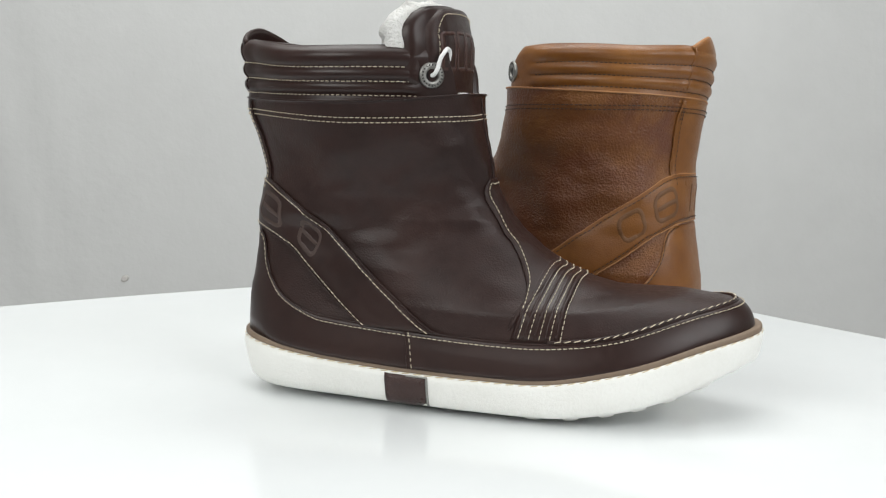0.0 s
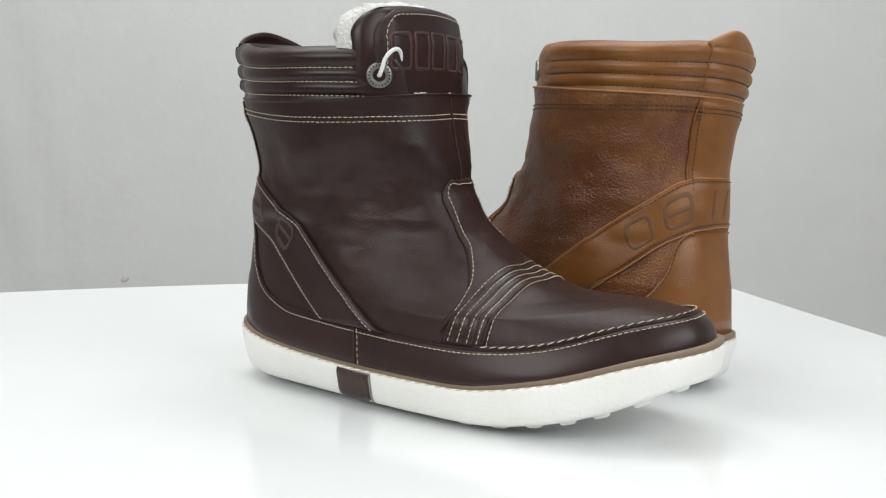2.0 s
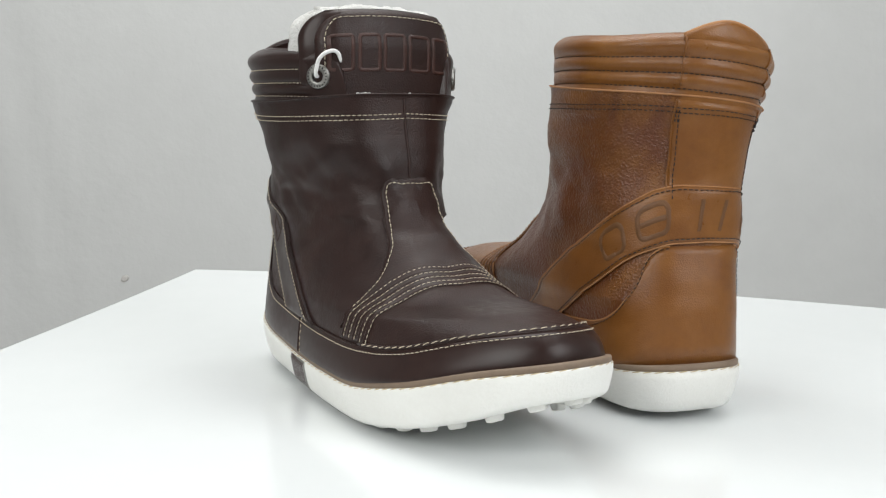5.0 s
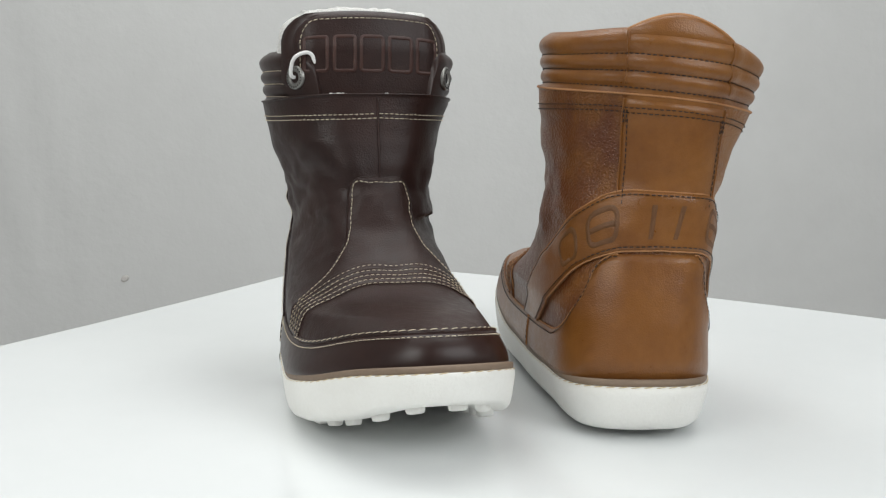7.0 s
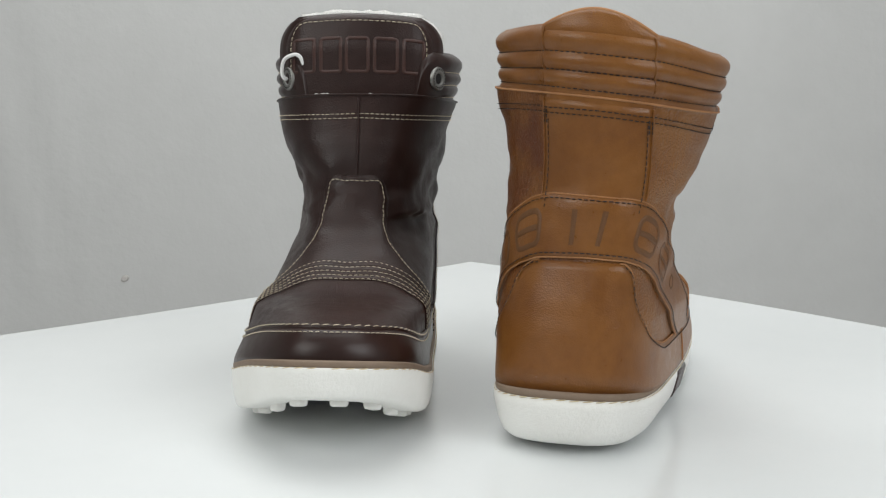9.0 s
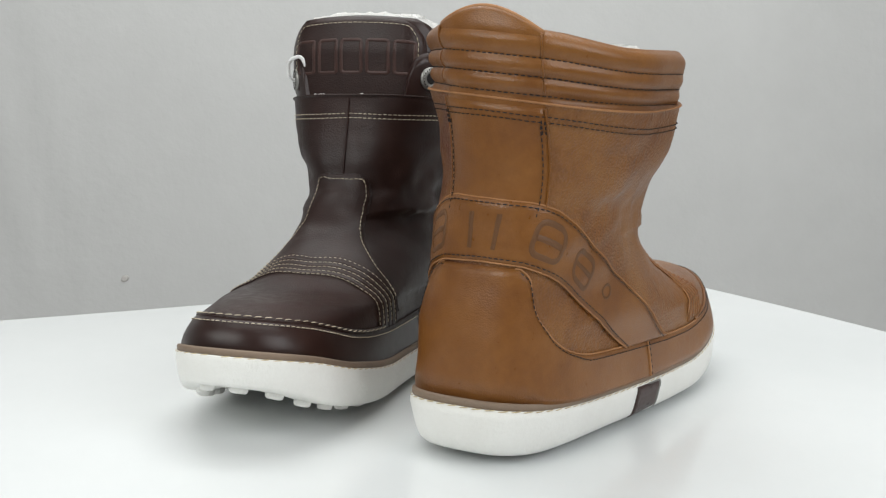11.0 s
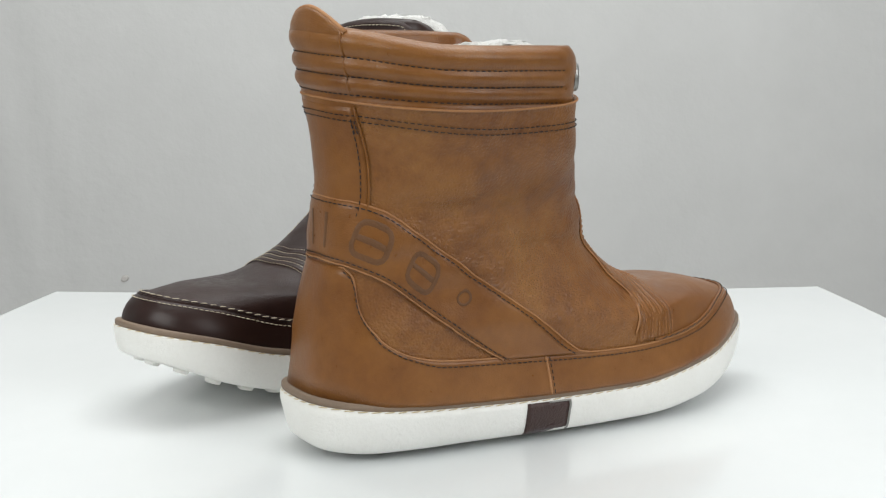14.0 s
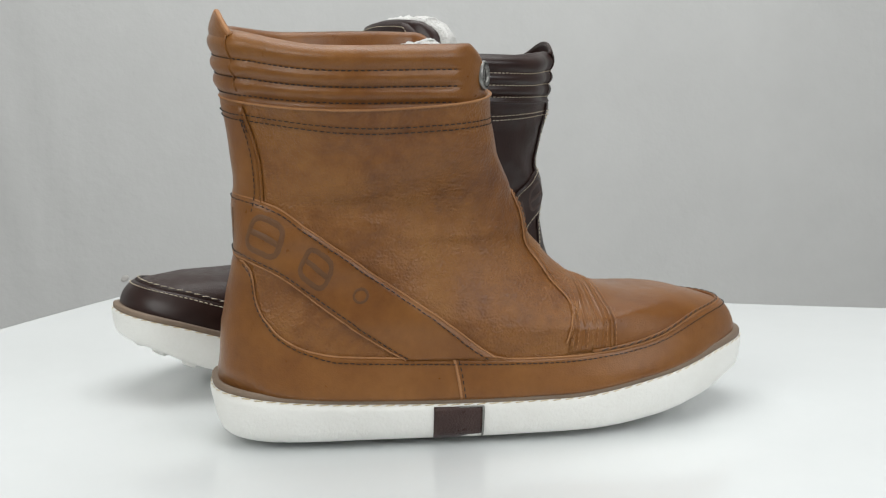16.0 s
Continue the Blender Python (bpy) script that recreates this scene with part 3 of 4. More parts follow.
    upper = part("upper", skin, boot)
    tops = [(g[-1][i] + n[-1][i] * 0.0005 + (0, 0, 0.0005)) for i in range(NPHI)]
    part("cut_edge", tube_mesh("cut_edge", tops, 0.0006, edge, 6, True), upper)

    # ---- rand and heel counter
    def top_v(x):
        return float(pchip((0.012, 0.018, 0.0205, 0.025, 0.033, 0.044, 0.060, 0.3), (5.0, 4.5, 3.4, 2.2, 1.5, 1.14, 1.0, 1.0), x))

    def rand_f(u, v, dv=0.0):
        phi = -math.pi + 2 * math.pi * u
        x = loft(1.5, phi)[0]
        return sk.at(max(0.02, v * top_v(x) - dv), phi)
    rand = part("rand", sheet("rand", rand_f, 128, 12, 0.0011, smooth, True), boot, "smooth leather rand and heel counter")

    def rand_edge(dv, out, lo=-0.93, hi=0.93):
        pts = []
        for k in range(150):
            phi = math.pi * (lo + (hi - lo) * k / 149)
            x = loft(1.5, phi)[0]
            p, nn = sk.at(max(0.02, top_v(x) - dv), phi)
            pts.append((p + nn * out, nn))
        return pts
    right = [rand_edge(0.13, 0.0014, -1.0, -0.085), rand_edge(0.13, 0.0014, 0.085, 1.0)]
    for line in right:
        part("stitching", stitch_mesh("rand_stitching", [line], thread, 0.0030, 0.66, 0.00027), rand)
    for lo, hi in ((-1.0, -0.085), (0.085, 1.0)):
        part("cut_edge", tube_mesh("cut_edge", [p for p, nn in rand_edge(-0.01, 0.0007, lo, hi)], 0.0005, edge, 6), rand)
    for sgn in (-1, 1):
        c = [sk.at(v, sgn * math.acos(1 - 2 * (0.1165 + slip - 0.004) / 0.292)) for v in np.linspace(0.04, 1.0, 9)]
        c = [(p + nn * 0.0012, nn) for p, nn in c]
        part("seam", tube_mesh("seam", [p for p, nn in c], 0.0007, edge, 6), rand)
        part("stitching", stitch_mesh("seam_stitching", [[(p + (0.0022, 0, 0), nn) for p, nn in c]], thread, 0.0034, 0.64, 0.00027), rand)
    # toe apron ridge with whip stitches
    apron = []
    for k in range(120):
        phi = math.pi * (0.60 + 0.80 * k / 119)
        phi = phi if phi <= math.pi else phi - 2 * math.pi
        p, nn = sk.at(1.10, phi)
        apron.append((p + nn * 0.0006, nn))
    apron_ridge = part("apron_ridge", tube_mesh("apron_ridge", [p for p, nn in apron], 0.0010, smooth, 8), boot, "raised moccasin seam round the toe")
    part("stitching", stitch_mesh("apron_stitching", [[(p + nn * 0.0009, nn) for p, nn in apron]], thread, 0.0052, 0.70, 0.00030, 0.0002, 0.0004), apron_ridge)

    # ---- strap round the heel
    up_b, up_z = (0, 20, 35, 46, 62, 91, 111, 129, 141), (0.127, 0.1265, 0.1235, 0.1185, 0.110, 0.0945, 0.0815, 0.0635, 0.0455)
    lo_b, lo_z = (0, 20, 33, 46, 62, 90, 113), (0.099, 0.098, 0.094, 0.087, 0.076, 0.060, 0.0465)

    def strap_f(u, v):
        w = abs(2 * u - 1)
        sgn = -1 if u < 0.5 else 1
        bl, bu = w * 113, w * 142.5
        b = bl + (bu - bl) * v
        zl, zu = float(pchip(lo_b, lo_z, bl)), float(pchip(up_b, up_z, bu))
        z = zl + (zu - zl) * v
        a = math.pi - sgn * radians(b)
        dd = (math.cos(a), math.sin(a))
        z += sk.rise(0.05 * dd[1], z)
        cy = sk.sway(z)
        p, nn = sk.cast((0.07 + slip * w * w + 0.25 * dd[0], cy + 0.25 * dd[1], z), (-dd[0], -dd[1], 0))
        return p + nn * 0.0007 * min(1, max(0, (0.102 - z) / 0.010)), nn
    strap = part("heel_strap", sheet("heel_strap", strap_f, 110, 9, 0.0016, smooth), boot, "slanted leather strap round the heel")
    lines = [[(p + nn * 0.0017, nn) for p, nn in (strap_f(u, v) for u in np.linspace(0.005, 0.995, 130))] for v in (0.07, 0.93)]
    for line in lines:
        part("stitching", stitch_mesh("strap_stitching", [line], thread, 0.0031, 0.66, 0.00027), strap)
    for v in (0.0, 1.0):
        part("cut_edge", tube_mesh("cut_edge", [p + nn * 0.0009 for p, nn in (strap_f(u, v) for u in np.linspace(0, 1, 120))], 0.0005, edge, 6), strap)
    marks = []
    for u, wd, kind in ((0.725, 0.017, 0), (0.632, 0.019, 1), (0.50, 0.019, 2), (0.368, 0.019, 3), (0.258, 0.018, 3)):
        c = u * 0.30
        if kind == 2:
            marks += [([(c - 0.0085, 0.006), (c - 0.0085, 0.022)], 0.0030, False), ([(c + 0.0085, 0.006), (c + 0.0085, 0.022)], 0.0030, False)]
        else:
            marks.append((box_line(c, 0.014, wd, 0.0150, 0.3), 0.0028, True))
            if kind:
                marks.append(([(c - wd * 0.42, 0.0140), (c + wd * 0.42, 0.0140)], 0.0026, False))
    if not lace:
        marks.append((box_line(0.153 * 0.30, 0.0158, 0.0078, 0.0074, 0.5), 0.0014, True))

    def on_strap(a, c):
        p, nn = strap_f(a / 0.30, c / 0.028)
        return p + nn * 0.00172, nn
    part("printed_mark", bar_mesh("printed_mark", on_strap, marks, 0.00012, print_m), strap, "worn dark printed shapes")

    # ---- back panel with its two seams
    def back_f(u, v):
        z = 0.120 + 0.0505 * v
        y = sk.sway(z) + (u - 0.5) * (0.050 + 0.003 * v)
        return sk.cast((-0.2, y, z + sk.rise(y, z)), (1, 0, 0))
    panel = part("back_panel", sheet("back_panel", back_f, 22, 16, 0.0012, smooth), boot, "smooth leather panel up the back")
    for u, du in ((0.0, 0.05), (1.0, -0.05)):
        c = [back_f(u, v) for v in np.linspace(0.0, 1.0, 30)]
        part("seam", tube_mesh("seam", [p + nn * 0.0008 for p, nn in c], 0.0006, smooth, 8), panel)
        c = [back_f(u + du, v) for v in np.linspace(0.0, 0.86, 30)]
        part("stitching", stitch_mesh("panel_stitching", [[(p + nn * 0.0013, nn) for p, nn in c]], thread, 0.0030, 0.66, 0.00027), panel)

    # ---- short bar tacks where the panel seams meet the ledge rows
    for u in (0.03, 0.97):
        tack = [[(p + nn * 0.0017, nn) for p, nn in (back_f(u + du, v) for v in np.linspace(0.76, 0.93, 8))] for du in (-0.012, 0.012)]
        part("bar_tack", stitch_mesh("bar_tack", tack, thread, 0.0024, 0.8, 0.00034), panel)

    # ---- double row under the ledge
    rows2 = []
    for dz in (0.0, -0.0026):
        pts = []
        for k in range(161):
            a = 2 * math.pi * k / 160
            b = abs(a - math.pi)
            z = float(pchip((0, 0.5, 1.6, 2.6, 3.2), (0.1665, 0.1655, 0.1625, 0.1640, 0.1655), b)) + dz
            z += sk.rise(0.058 * math.sin(a), z)
            p, nn = sk.cast((0.075 + 0.25 * math.cos(a), sk.sway(z) + 0.25 * math.sin(a), z), (-math.cos(a), -math.sin(a), 0))
            lift = 0.0015 if p[0] < 0.03 and abs(p[1] - sk.sway(z)) < 0.0255 else 0.0003
            pts.append((p + nn * lift, nn))
        rows2.append(pts)
    for line in rows2:
        part("stitching", stitch_mesh("ledge_stitching", [line], thread, 0.0031, 0.66, 0.00027), upper)

    # ---- front seam, shield and pleats over the instep
    c = [sk.cast((0.4, sk.sway(z) * 0.6, z), (-1, 0, 0)) for z in np.linspace(0.175, 0.122, 30)]
    part("seam", tube_mesh("seam", [p + nn * 0.0002 for p, nn in c], 0.0008, hide, 6), upper)
    mid = np.array(((155, 0, 126.5), (155.3, 0, 125.5), (157, 0, 120), (163, 0, 109), (171, 0, 99), (179, 0, 92), (189, 0, 86), (194, 0, 83))) / 1000
    rim_e = np.array(((154.5, 2, 126.3), (154, 9, 125.3), (152, 17, 118.5), (160.5, 18.5, 103), (170, 23, 90), (178, 39, 72), (173, 50, 58), (169, 53, 47))) / 1000
    tt = np.array((0, 0.035, 1, 2, 3, 4, 5, 6)) / 6
    tt[1], tt[2] = 0.03, 0.13

    def shield_f(u, v):
        w = 2 * u - 1
        m = np.array([float(pchip(tt, mid[:, k], v)) for k in range(3)])
        e = np.array([float(pchip(tt, rim_e[:, k], v)) for k in range(3)])
        q = m + (e - m) * np.array((w * w, abs(w), abs(w) ** 1.7))
        q[1] = abs(q[1]) * (1 if w > 0 else -1) + sk.sway(q[2]) * 0.6
        q[0] += (-0.004 if q[2] > 0.085 else -0.004 + (slip + 0.004) * min(1, (0.085 - q[2]) / 0.02)) + sk.fwd * math.exp(-((q[2] - 0.120) / 0.024) ** 2)
        return sk.near(q + np.array((0.004, (0.004 if w > 0 else -0.004) * abs(w), 0.004)))
    shield = part("instep_shield", sheet("instep_shield", shield_f, 30, 34, 0.0013, hide), boot, "tongue-shaped leather overlay on the instep")
    rim = [shield_f(0.0, v) for v in np.linspace(1, 0, 50)] + [shield_f(u, 0) for u in np.linspace(0, 1, 20)] + [shield_f(1.0, v) for v in np.linspace(0, 1, 50)]
    part("cut_edge", tube_mesh("cut_edge", [p + nn * 0.0006 for p, nn in rim], 0.0005, edge, 6), shield)
    ins = [shield_f(0.07, v) for v in np.linspace(0.97, 0.07, 50)] + [shield_f(u, 0.06) for u in np.linspace(0.1, 0.9, 20)] + [shield_f(0.93, v) for v in np.linspace(0.07, 0.97, 50)]
    part("stitching", stitch_mesh("shield_stitching", [[(p + nn * 0.0014, nn) for p, nn in ins]], thread if lace else edge, 0.0030, 0.66, 0.00027), shield)

    bm_ = radians(79)

    def pleat_f(u, v):
        b = (2 * u - 1) * bm_
        k = abs(2 * u - 1)
        x = (0.1865 + 0.0185 * v) * (1 - k**1.6) + (0.174 + 0.026 * v) * k**1.6
        p, nn = sk.over(x + slip * k, b)
        return p, nn
    pleats = part("pleat_band", sheet("pleat_band", pleat_f, 48, 7, 0.0009, smooth), boot, "band of stitched pleats across the instep")
    for k in range(5):
        v = 0.06 + 0.22 * k
        c = [pleat_f(u, v) for u in np.linspace(0.01, 0.99, 70)]
        part("pleat", tube_mesh("pleat", [p + nn * 0.0003 for p, nn in c], 0.0011, smooth if k % 2 else hide, 8), pleats)
        c = [pleat_f(u, v + 0.09) for u in np.linspace(0.01, 0.99, 70)]
        part("stitching", stitch_mesh("pleat_stitching", [[(p + nn * 0.0010, nn) for p, nn in c]], thread if lace else edge, 0.0030, 0.66, 0.00024), pleats)

    # ---- padded collar
    end = math.acos(1 - 2 * 0.955)
    nphi = 120
    lines_z = (0.1752, 0.1835, 0.1920)

    def collar_top(f):
        """Height of the rim; f from -1 (right flap) over the heel to 1."""
        k = abs(f)
        t = float(pchip((0, 0.15, 0.45, 0.80, 0.90, 0.955, 0.985, 1.0), (0.2055, 0.205, 0.2005, 0.2015, 0.2015, 0.1985, 0.190, 0.176), k))
        return t

    def collar_f(f, z, inset):
        phi = f * end if abs(f) > 1e-6 else 1e-6
        v = 11 + (z - 0.174) / 0.030
        def at_z(ph):
            r = loft(min(max(v, 9.5), 12), ph)
            return sk.warp((r[0], r[1], z))
        p = at_z(phi)
        d = at_z(min(max(phi + 1e-3, -3.1), 3.1)) - p
        nn = np.array((d[1], -d[0], 0.0))
        nn /= np.linalg.norm(nn) + 1e-12
        if nn[0] * (p[0] - 0.075) + nn[1] * (p[1] - sk.sway(z)) < 0:
            nn = -nn
        return p - nn * inset, nn

    def bulge(f, z, top):
        flap = float(pchip((0, 0.79, 0.855, 1), (1, 1, 0, 0), abs(f)))
        zs = (0.163, *lines_z, 0.2045)
        for lo, hi in zip(zs, zs[1:]):
            if lo <= z <= hi:
                t = (z - lo) / (hi - lo)
                low = 0.45 if lo == 0.163 and abs(f) < 0.2 else 1.0
                return flap * (0.0024 * low * (4 * t * (1 - t)) ** 0.75) + (1 - flap) * 0.0014
        return 0.0014
    def sunk(f):
        return float(pchip((0, 0.16, 0.24, 1), (0.0004, 0.0004, 0.0030, 0.0030), abs(f)))
    fs = np.linspace(-1, 1, nphi)
    rows = []
    outer_z = np.linspace(0.168, 0.2045, 34)
    for z in outer_z:
        row = []
        for f in fs:
            top = collar_top(f)
            zz = 0.168 + (z - 0.168) * (top - 0.168) / (0.2045 - 0.168)
            t = min(1, max(0, (z - 0.1975) / 0.007))
            row.append(collar_f(f, zz, sunk(f) - bulge(f, z, top) + 0.003 * t * t)[0])
        rows.append(row)
    for dz, inset in ((0.0006, 0.0066), (-0.0004, 0.0088), (-0.003, 0.0100), (-0.012, 0.0104), (-0.030, 0.0108), (-0.055, 0.0114)):
        rows.append([collar_f(f, max(0.13, collar_top(f) + dz), inset if abs(f) < 0.9 else inset * 0.8)[0] for f in fs])
    collar = part("collar", grid_mesh("collar", rows, smooth), boot, "padded quilted leather collar")
    for z in lines_z:
        pts = [collar_f(f, 0.168 + (z - 0.168) * (collar_top(f) - 0.168) / 0.0365, sunk(f)) for f in np.linspace(-0.825, 0.825, 170)]
        zl = [(p + nn * 0.0006, nn) for p, nn in pts]
        part("stitching", stitch_mesh("collar_stitching", [zl], thread, 0.0030, 0.66, 0.00027), collar)
    for sgn in (-1, 1):
        c = []
        for z in np.linspace(0.177, 0.203, 26):
            lo_f, hi_f = 0.0, 0.5
            for _ in range(14):
                m = (lo_f + hi_f) / 2
                lo_f, hi_f = (m, hi_f) if abs(collar_f(sgn * m, z, 0)[0][1] - sk.sway(z)) < 0.0265 else (lo_f, m)
            c.append(collar_f(sgn * lo_f, z, sunk(sgn * lo_f) - bulge(0, z, 0))[0])
        part("seam", tube_mesh("seam", c, 0.0006, smooth, 6), collar)

    # ---- pull tab at the back
    rows = []
    for off in (0.0, 0.0028):
        block = []
        for v in np.linspace(0, 1, 10):
            row = []
            for y in np.linspace(-1, 1, 25):
                hump = 1 - abs(y) ** 1.8
                top = 0.2035 + (tab_top - 0.2035) * hump
                z = 0.1945 + (top - 0.1945) * v
                lo_f, hi_f = 0.0, 0.6
                for _ in range(12):
                    m = (lo_f + hi_f) / 2
                    lo_f, hi_f = (m, hi_f) if abs(collar_f(m if y > 0 else -m, 0.2, 0)[0][1] - sk.sway(0.2)) < abs(y) * 0.0275 else (lo_f, m)
                p, nn = collar_f(lo_f if y >= 0 else -lo_f, min(z, 0.204), 0.0008 - 0.0014 * math.sin(math.pi * min(1, v * 0.8)) + off)
                row.append(np.array((p[0] + max(0, z - 0.205) * 0.25, p[1], p[2] + max(0, z - 0.204))))
            block.append(row)
        rows.append(block)
    loop = rows[0] + rows[1][::-1]
    tab = part("pull_tab", grid_mesh("pull_tab", loop, smooth), boot, "rounded leather pull tab")
    rim = [(rows[0][-1][i] + rows[1][-1][i]) / 2 for i in range(25)]
    part("cut_edge", tube_mesh("cut_edge", rim, 0.0013, edge, 8), tab)

    # ---- tongue
    tz = tongue_drop

    def tongue_f(u, v, half, top, low=0.158, depth=0.0, curl=1.0):
        y = (2 * u - 1)
        vv = low + (top - low) * v
        # rounded upper corners
        wid = half
        k = (vv - (top - 0.017)) / 0.017
        if k > 0:
            wid = half - 0.017 + 0.017 * math.sqrt(max(0.0, 1 - k * k * 0.94))
        wid *= float(pchip((0.10, 0.168, 0.186, 0.3), (0.55, 0.62, 1.0, 1.0), vv - tz))
        yy = y * wid
        x = 0.1312 - 0.0030 * (abs(yy) / 0.03) ** 2 - max(0, abs(yy) - 0.036) * 0.55 * curl - depth - max(0, vv - 0.205) * 0.22
        nn = np.array((1.0, 0.35 * yy / 0.05, 0.12))
        z = vv - 0.0035 * (yy / 0.045) ** 2 * max(0, v) - tz
        return np.array((x + sk.fwd * 0.0, yy + sk.sway(0.2) * 0.7 - 0.002, z)), nn / np.linalg.norm(nn)
    tongue = part("tongue", sheet("tongue", lambda u, v: tongue_f(u, v, 0.0498, 0.2255, 0.158, 0.0065), 30, 24, 0.0040, smooth, sink=0.003), boot, "padded leather tongue")
    front = part("tongue_patch", sheet("tongue_patch", lambda u, v: tongue_f(u, v, 0.0448, 0.2240, 0.165, 0.0), 30, 22, 0.0022, hide, sink=0.004), tongue, "stitched leather patch on the tongue")
    c = [tongue_f(0.045, v, 0.0448, 0.2240, 0.165) for v in np.linspace(0.3, 0.94, 30)] + [tongue_f(u, 0.95, 0.0448, 0.2240, 0.165) for u in np.linspace(0.08, 0.92, 30)] + [tongue_f(0.955, v, 0.0448, 0.2240, 0.165) for v in np.linspace(0.94, 0.3, 30)]
    part("stitching", stitch_mesh("tongue_stitching", [[(p + nn * 0.0023, nn) for p, nn in c]], thread, 0.0034, 0.66, 0.00024), front)

    def flat(u, v):
        p, nn = tongue_f(0.5 + u / 0.087, (v - 0.165) / 0.059, 0.0448, 0.2240, 0.165)
        return p + nn * 0.0021, nn
    for y0, wd in ((-0.0315, 0.0125), (-0.0155, 0.0115), (0.0, 0.0125), (0.0165, 0.013), (0.0325, 0.0115)):
        part("embossed_mark", bar_mesh("embossed_mark", flat, [(box_line(y0, 0.2005, wd, 0.0200, 0.12), 0.0022, True)], 0.0005, emb), front)
    # fleece behind it
    def fleece_rows(depth, grow):
        return [[tongue_f(u, v, 0.0500 + grow, 0.2262 + grow, 0.150, depth)[0] for u in np.linspace(0, 1, 34)] for v in np.linspace(0, 1, 28)]
    fr, bk = fleece_rows(0.0085, 0.0), fleece_rows(0.024, -0.003)
    md = fleece_rows(0.0150, 0.0010)
    loops = []
    for j in range(28):
        ring = [*fr[j], md[j][-1], *bk[j][::-1], md[j][0]]
        loops.append(ring)
    loops.append([q * 0.5 + w * 0.5 + (0, 0, 0.0016) for q, w in zip(loops[-1], [*md[-1], md[-1][-1], *md[-1][::-1], md[-1][0]])])
    fl = [[p + 0.0016 * np.array(noise.noise_vector(Vector(p) * 210)) for p in row] for row in loops]
    part("fleece_lining", grid_mesh("fleece_lining", fl, FLEECE, True, cap=(-1,)), tongue, "white fleece lining")
    tuft = []
    for k in range(40):
        y = -0.030 + 0.060 * k / 39
        p, nn = sk.at(11, math.copysign(math.pi - abs(y) / 0.05 * 0.5, y + 1e-5))
        tuft.append(np.array((p[0] - 0.0042, p[1], 0.1757 + 0.0012 * noise.noise((y * 260, seed_of(sk), 0)))))
    part("fleece_edge", tube_mesh("fleece_edge", tuft, [0.0014 + 0.0010 * abs(noise.noise((k * 0.45, 2.0, 5.0))) for k in range(40)], FLEECE, 7), tongue)

    # ---- inner lining, footbed
    rows = []
    for v in np.linspace(5.5, 11.0, 20):
        row = []
        for k in range(64):
            p = sk.warp(loft(v, -math.pi + 2 * math.pi * k / 64))
            c0 = np.array((0.075, sk.sway(p[2]), p[2]))
            if v < 7:
                c0 = np.array((min(0.15, max(0.05, p[0])), 0, p[2]))
            d = c0 - p
            row.append(p + d * min(0.3, 0.0085 / (np.linalg.norm(d) + 1e-6)))
        rows.append(row)
    part("inner_lining", grid_mesh("inner_lining", rows, LINING if lace else TAN_SMOOTH, True, cap=(0,)), boot, "leather lining inside the shaft")

    # ---- eyelets on the collar flaps
    for sgn in (-1, 1):
        lo_f, hi_f = 0.6, 1.0
        for _ in range(16):
            m = (lo_f + hi_f) / 2
            lo_f, hi_f = (m, hi_f) if collar_f(sgn * m, 0.186, 0)[0][0] < eye_x else (lo_f, m)
        p, nn = collar_f(sgn * lo_f, 0.186, 0.0030 - 0.0014)
        t = np.cross((0, 0, 1), nn)
        up = np.array((0, 0, 1.0))
        eye = part("eyelet", grid_mesh("eyelet", [[p + nn * hh + r * (t * math.cos(a) + up * math.sin(a)) for a in np.linspace(0, 2 * math.pi, 28, endpoint=False)]
                                                  for r, hh in ((0.0072, -0.0006), (0.0071, 0.0007), (0.0063, 0.0013), (0.0050, 0.0012), (0.0040, 0.0015), (0.0034, 0.0009), (0.0032, -0.0012))], STEEL, True), collar, "stamped nickel eyelet")
        # flat dark disc painted as the shade inside the ring, no opening cut
        part("eyelet_hole_shade", grid_mesh("eyelet_hole_shade", [[p + nn * 0.0003 + r * (t * math.cos(a) + up * math.sin(a)) for a in np.linspace(0, 2 * math.pi, 20, endpoint=False)] for r in (0.0036, 0.001)], DARK, True, cap=(-1,)), eye)
        part("stamped_mark", bar_mesh("stamped_mark", lambda u, v: (p + nn * 0.0013 + v * (t * math.cos(u) + up * math.sin(u)), nn),
                                      [([(a, 0.0052), (a, 0.0062)], 0.12, False) for a in np.linspace(0, 2 * math.pi, 20, endpoint=False)], 0.00015, DARK), eye)
        if lace and sgn < 0:
            f2 = lo_f
            k = [p - nn * 0.004, p + nn * 0.0018, p + nn * 0.0042 + (0.0014, 0, 0.003), p + nn * 0.0040 + (0.003, 0.0005, 0.0085), p + nn * 0.0026 + (0.0055, 0.002, 0.0125),
                 p + (0.0075, 0.0055, 0.0145), p + (0.0080, 0.0085, 0.0130), p + (0.007, 0.0105, 0.008)]
            k = np.array(k)
            s = np.linspace(0, 1, len(k))
            fine = np.linspace(0, 1, 40)
            c = np.stack([pchip(s, k[:, m], fine) for m in range(3)], 1)
            cord = new("shoelace", tube_mesh("shoelace", c, 0.00115, CORD, 10))
            cord.parent = boot
            cord["label"] = "white cord lace through the eyelet"
    return boot


def seed_of(sk):
    return sk.lean * 1000 + 3.0


# ---------------------------------------------------------------- the two boots
BROWN_AT = (-0.1180, -0.0257, -12.55)
TAN_AT = (0.1778, 0.0327, 157.64)
TILT = Euler((math.atan(-0.0024), math.atan(0.0172), 0)).to_matrix().to_4x4()
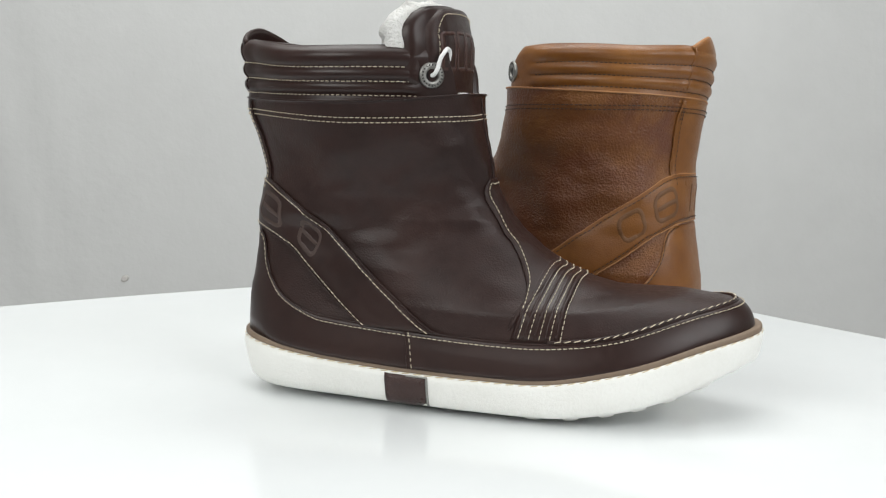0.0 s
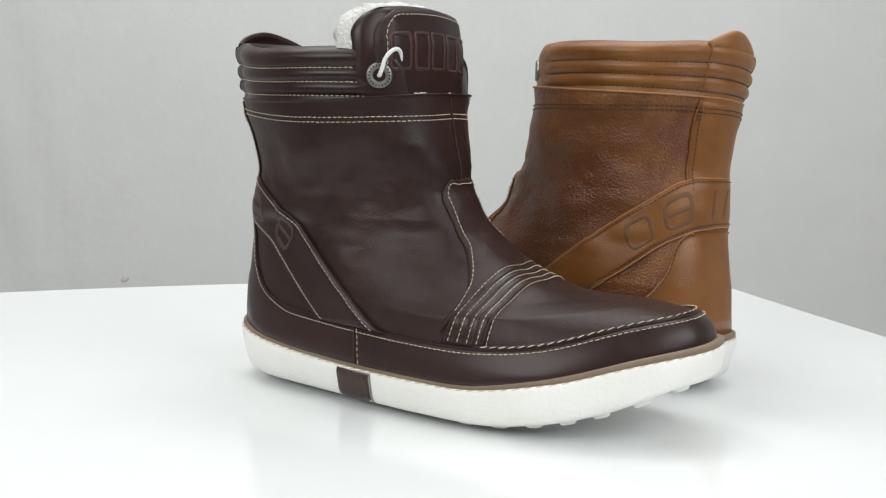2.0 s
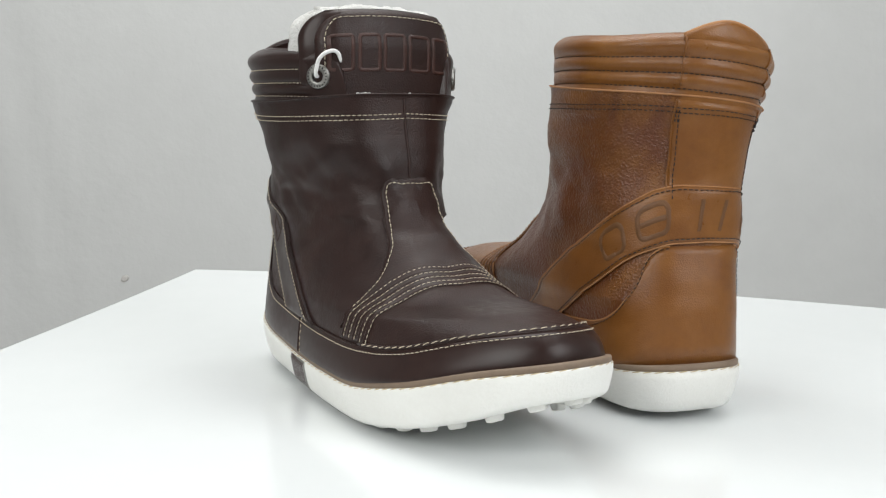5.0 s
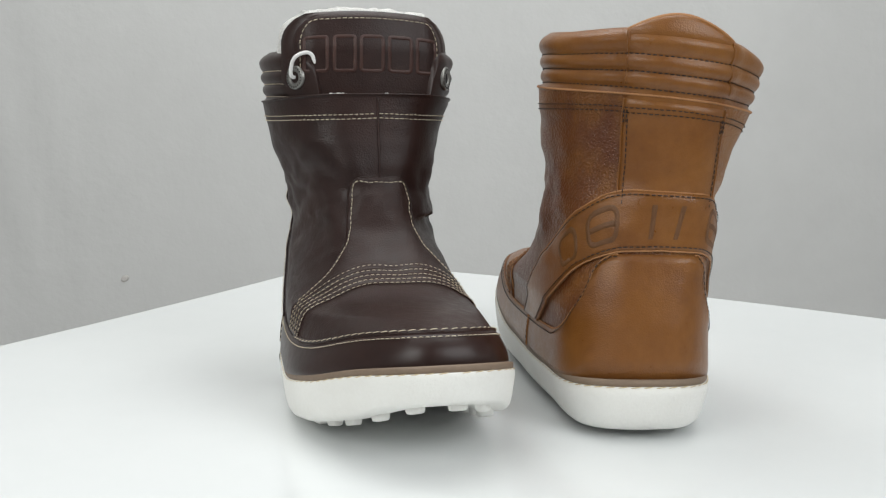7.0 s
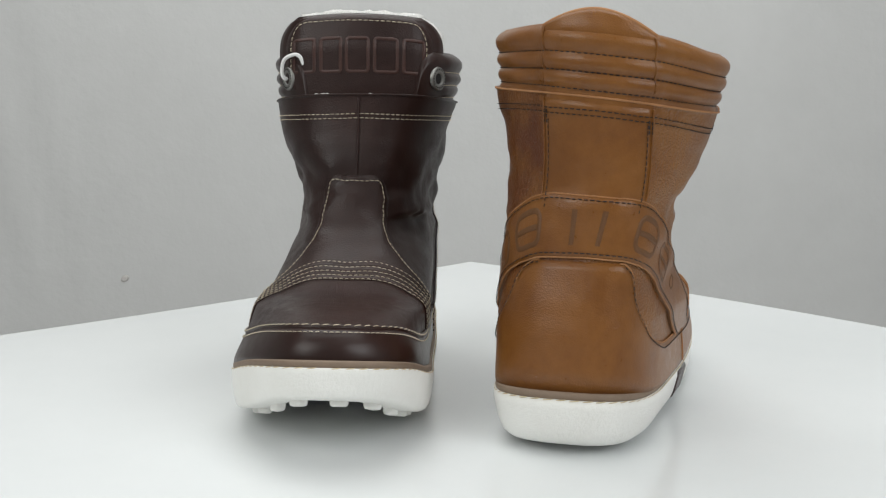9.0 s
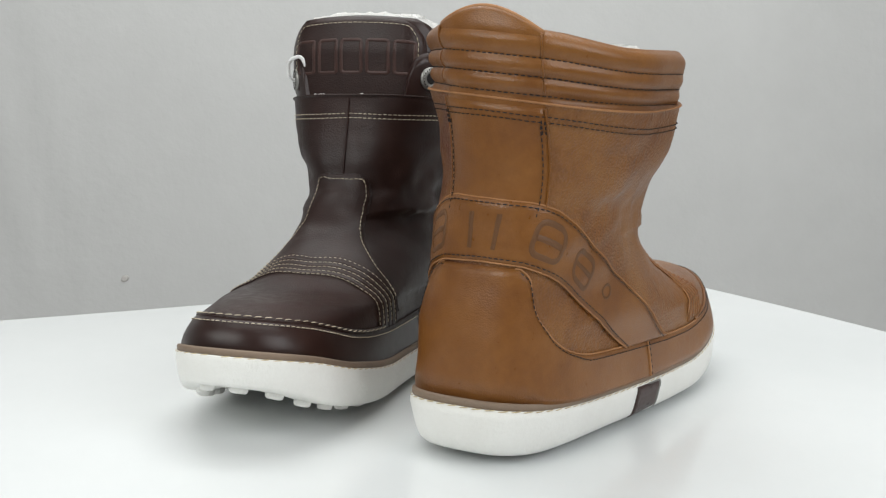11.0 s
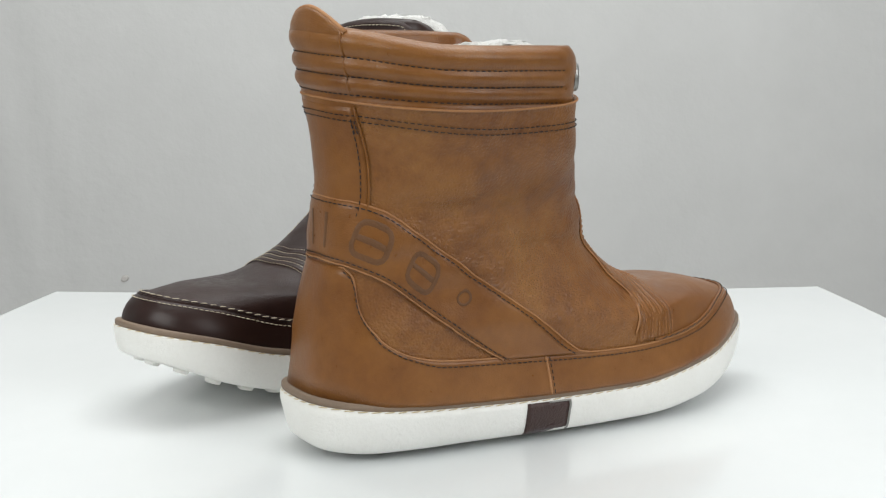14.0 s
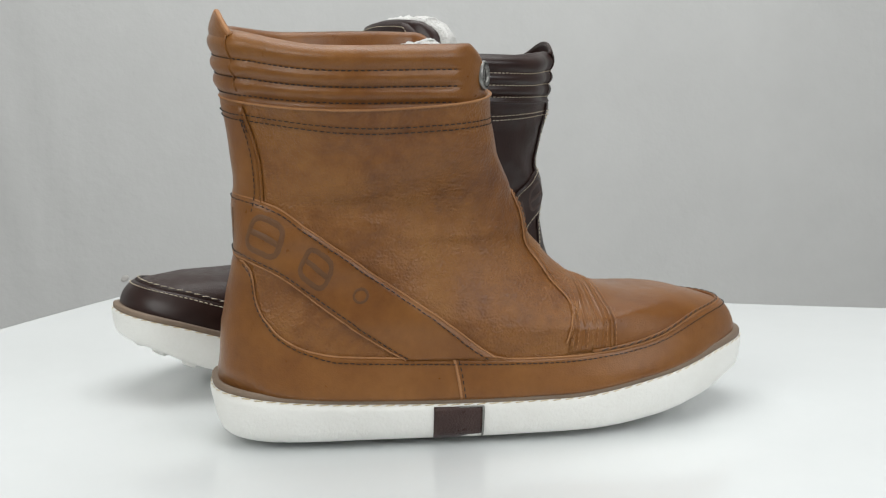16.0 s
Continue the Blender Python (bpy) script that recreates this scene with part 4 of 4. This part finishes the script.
# settling in mm: height, then inwards at the back, front, left, right
BROWN_EASE = [(20, 0, 0, -0.5, -3), (35, 0, 0, -1, -3.5), (50, 1, 0, -2, -2.5), (60, 2, 0, -1.5, -1), (76, 4, 0, 2.5, 3), (90, 4, 0, 6, 5), (100, 3, 0, 6.5, 4), (109, 1.5, 1, 5, 0),
              (121, 1, 2, 4, -1.5), (134, 3.5, 0, 2, 1.5), (149, 4, -0.5, 0, 2), (165, 4, 0.5, 2.5, 1.5), (176, 4, 0.5, 2, 1), (186, 4, 0, 0, 0), (220, 4, 0, 0, 0)]
TAN_EASE = [(20, 0, 0, -2, -3), (33, 0.5, 0, -3, -4), (48, 3, 0, -3.5, -4.5), (65, 3, 0, -4, -4.5), (80, 3.5, -2, 1, 0), (91, 4, -4, 3, 1.5), (102, 4.5, -3.5, 0.5, 2.5), (116, 3, -3.5, -2, 2),
            (125, 2, -2.5, -3, 5), (137, 2.5, -1, -4, 5), (149, 2, -0.5, -6.5, 6), (160, 2, -1, -6.5, 5), (169, 2, -1, -4.5, 3), (180, 0.5, -1, -1, 0), (190, -0.5, -1, 0, -2), (220, -1, -1, 0, -2)]
# shape: seed, creases, sideways lean, instep forward, toe lift, heel drop, shaft tilt, squareness, heel back
brown = build_boot("dark brown leather ankle boot with cream stitching and white sole", BROWN, BROWN_SMOOTH, CREAM, BROWN, BROWN_EMBOSS, BROWN_PRINT, 0.0, True,
                   (3.0, 1.0, 0.002, 0.0, 0.0, 0.0, 0.01, 0.0, -0.0085, BROWN_EASE, 1.2), 0.212, 0.0135, 0.1225, -0.0038)
tan = build_boot("tan leather ankle boot with dark stitching and white sole", TAN, TAN_SMOOTH, NAVY, TAN_EDGE, TAN_PRINT, TAN_PRINT, 0.022, False,
                 (11.0, 1.0, -0.0075, 0.006, -0.013, 0.003, 0.10, 0.009, 0.0, TAN_EASE, 0.6), 0.2135, 0.022, 0.1335, 0.0028)


def seat(at, drop=0.0):
    x, y, a = at
    mx, my = x + 0.14 * math.cos(radians(a)), y + 0.14 * math.sin(radians(a))
    z = board_z(mx, my) + 0.0172 * (mx - x) + 0.0024 * (my - y)
    return Matrix.Translation((x, y, z + drop)) @ TILT @ pose(0, 0, 0, 0, 0, a)


def motions():
    steps = [float(t) for t in range(17)]
    for thing, m in ((board, Matrix.Identity(4)), (brown, seat(BROWN_AT)), (tan, seat(TAN_AT))):
        walk(thing, [(t, pose(0, 0, 0, 0, 0, TURN * t) @ m) for t in steps])


motions()
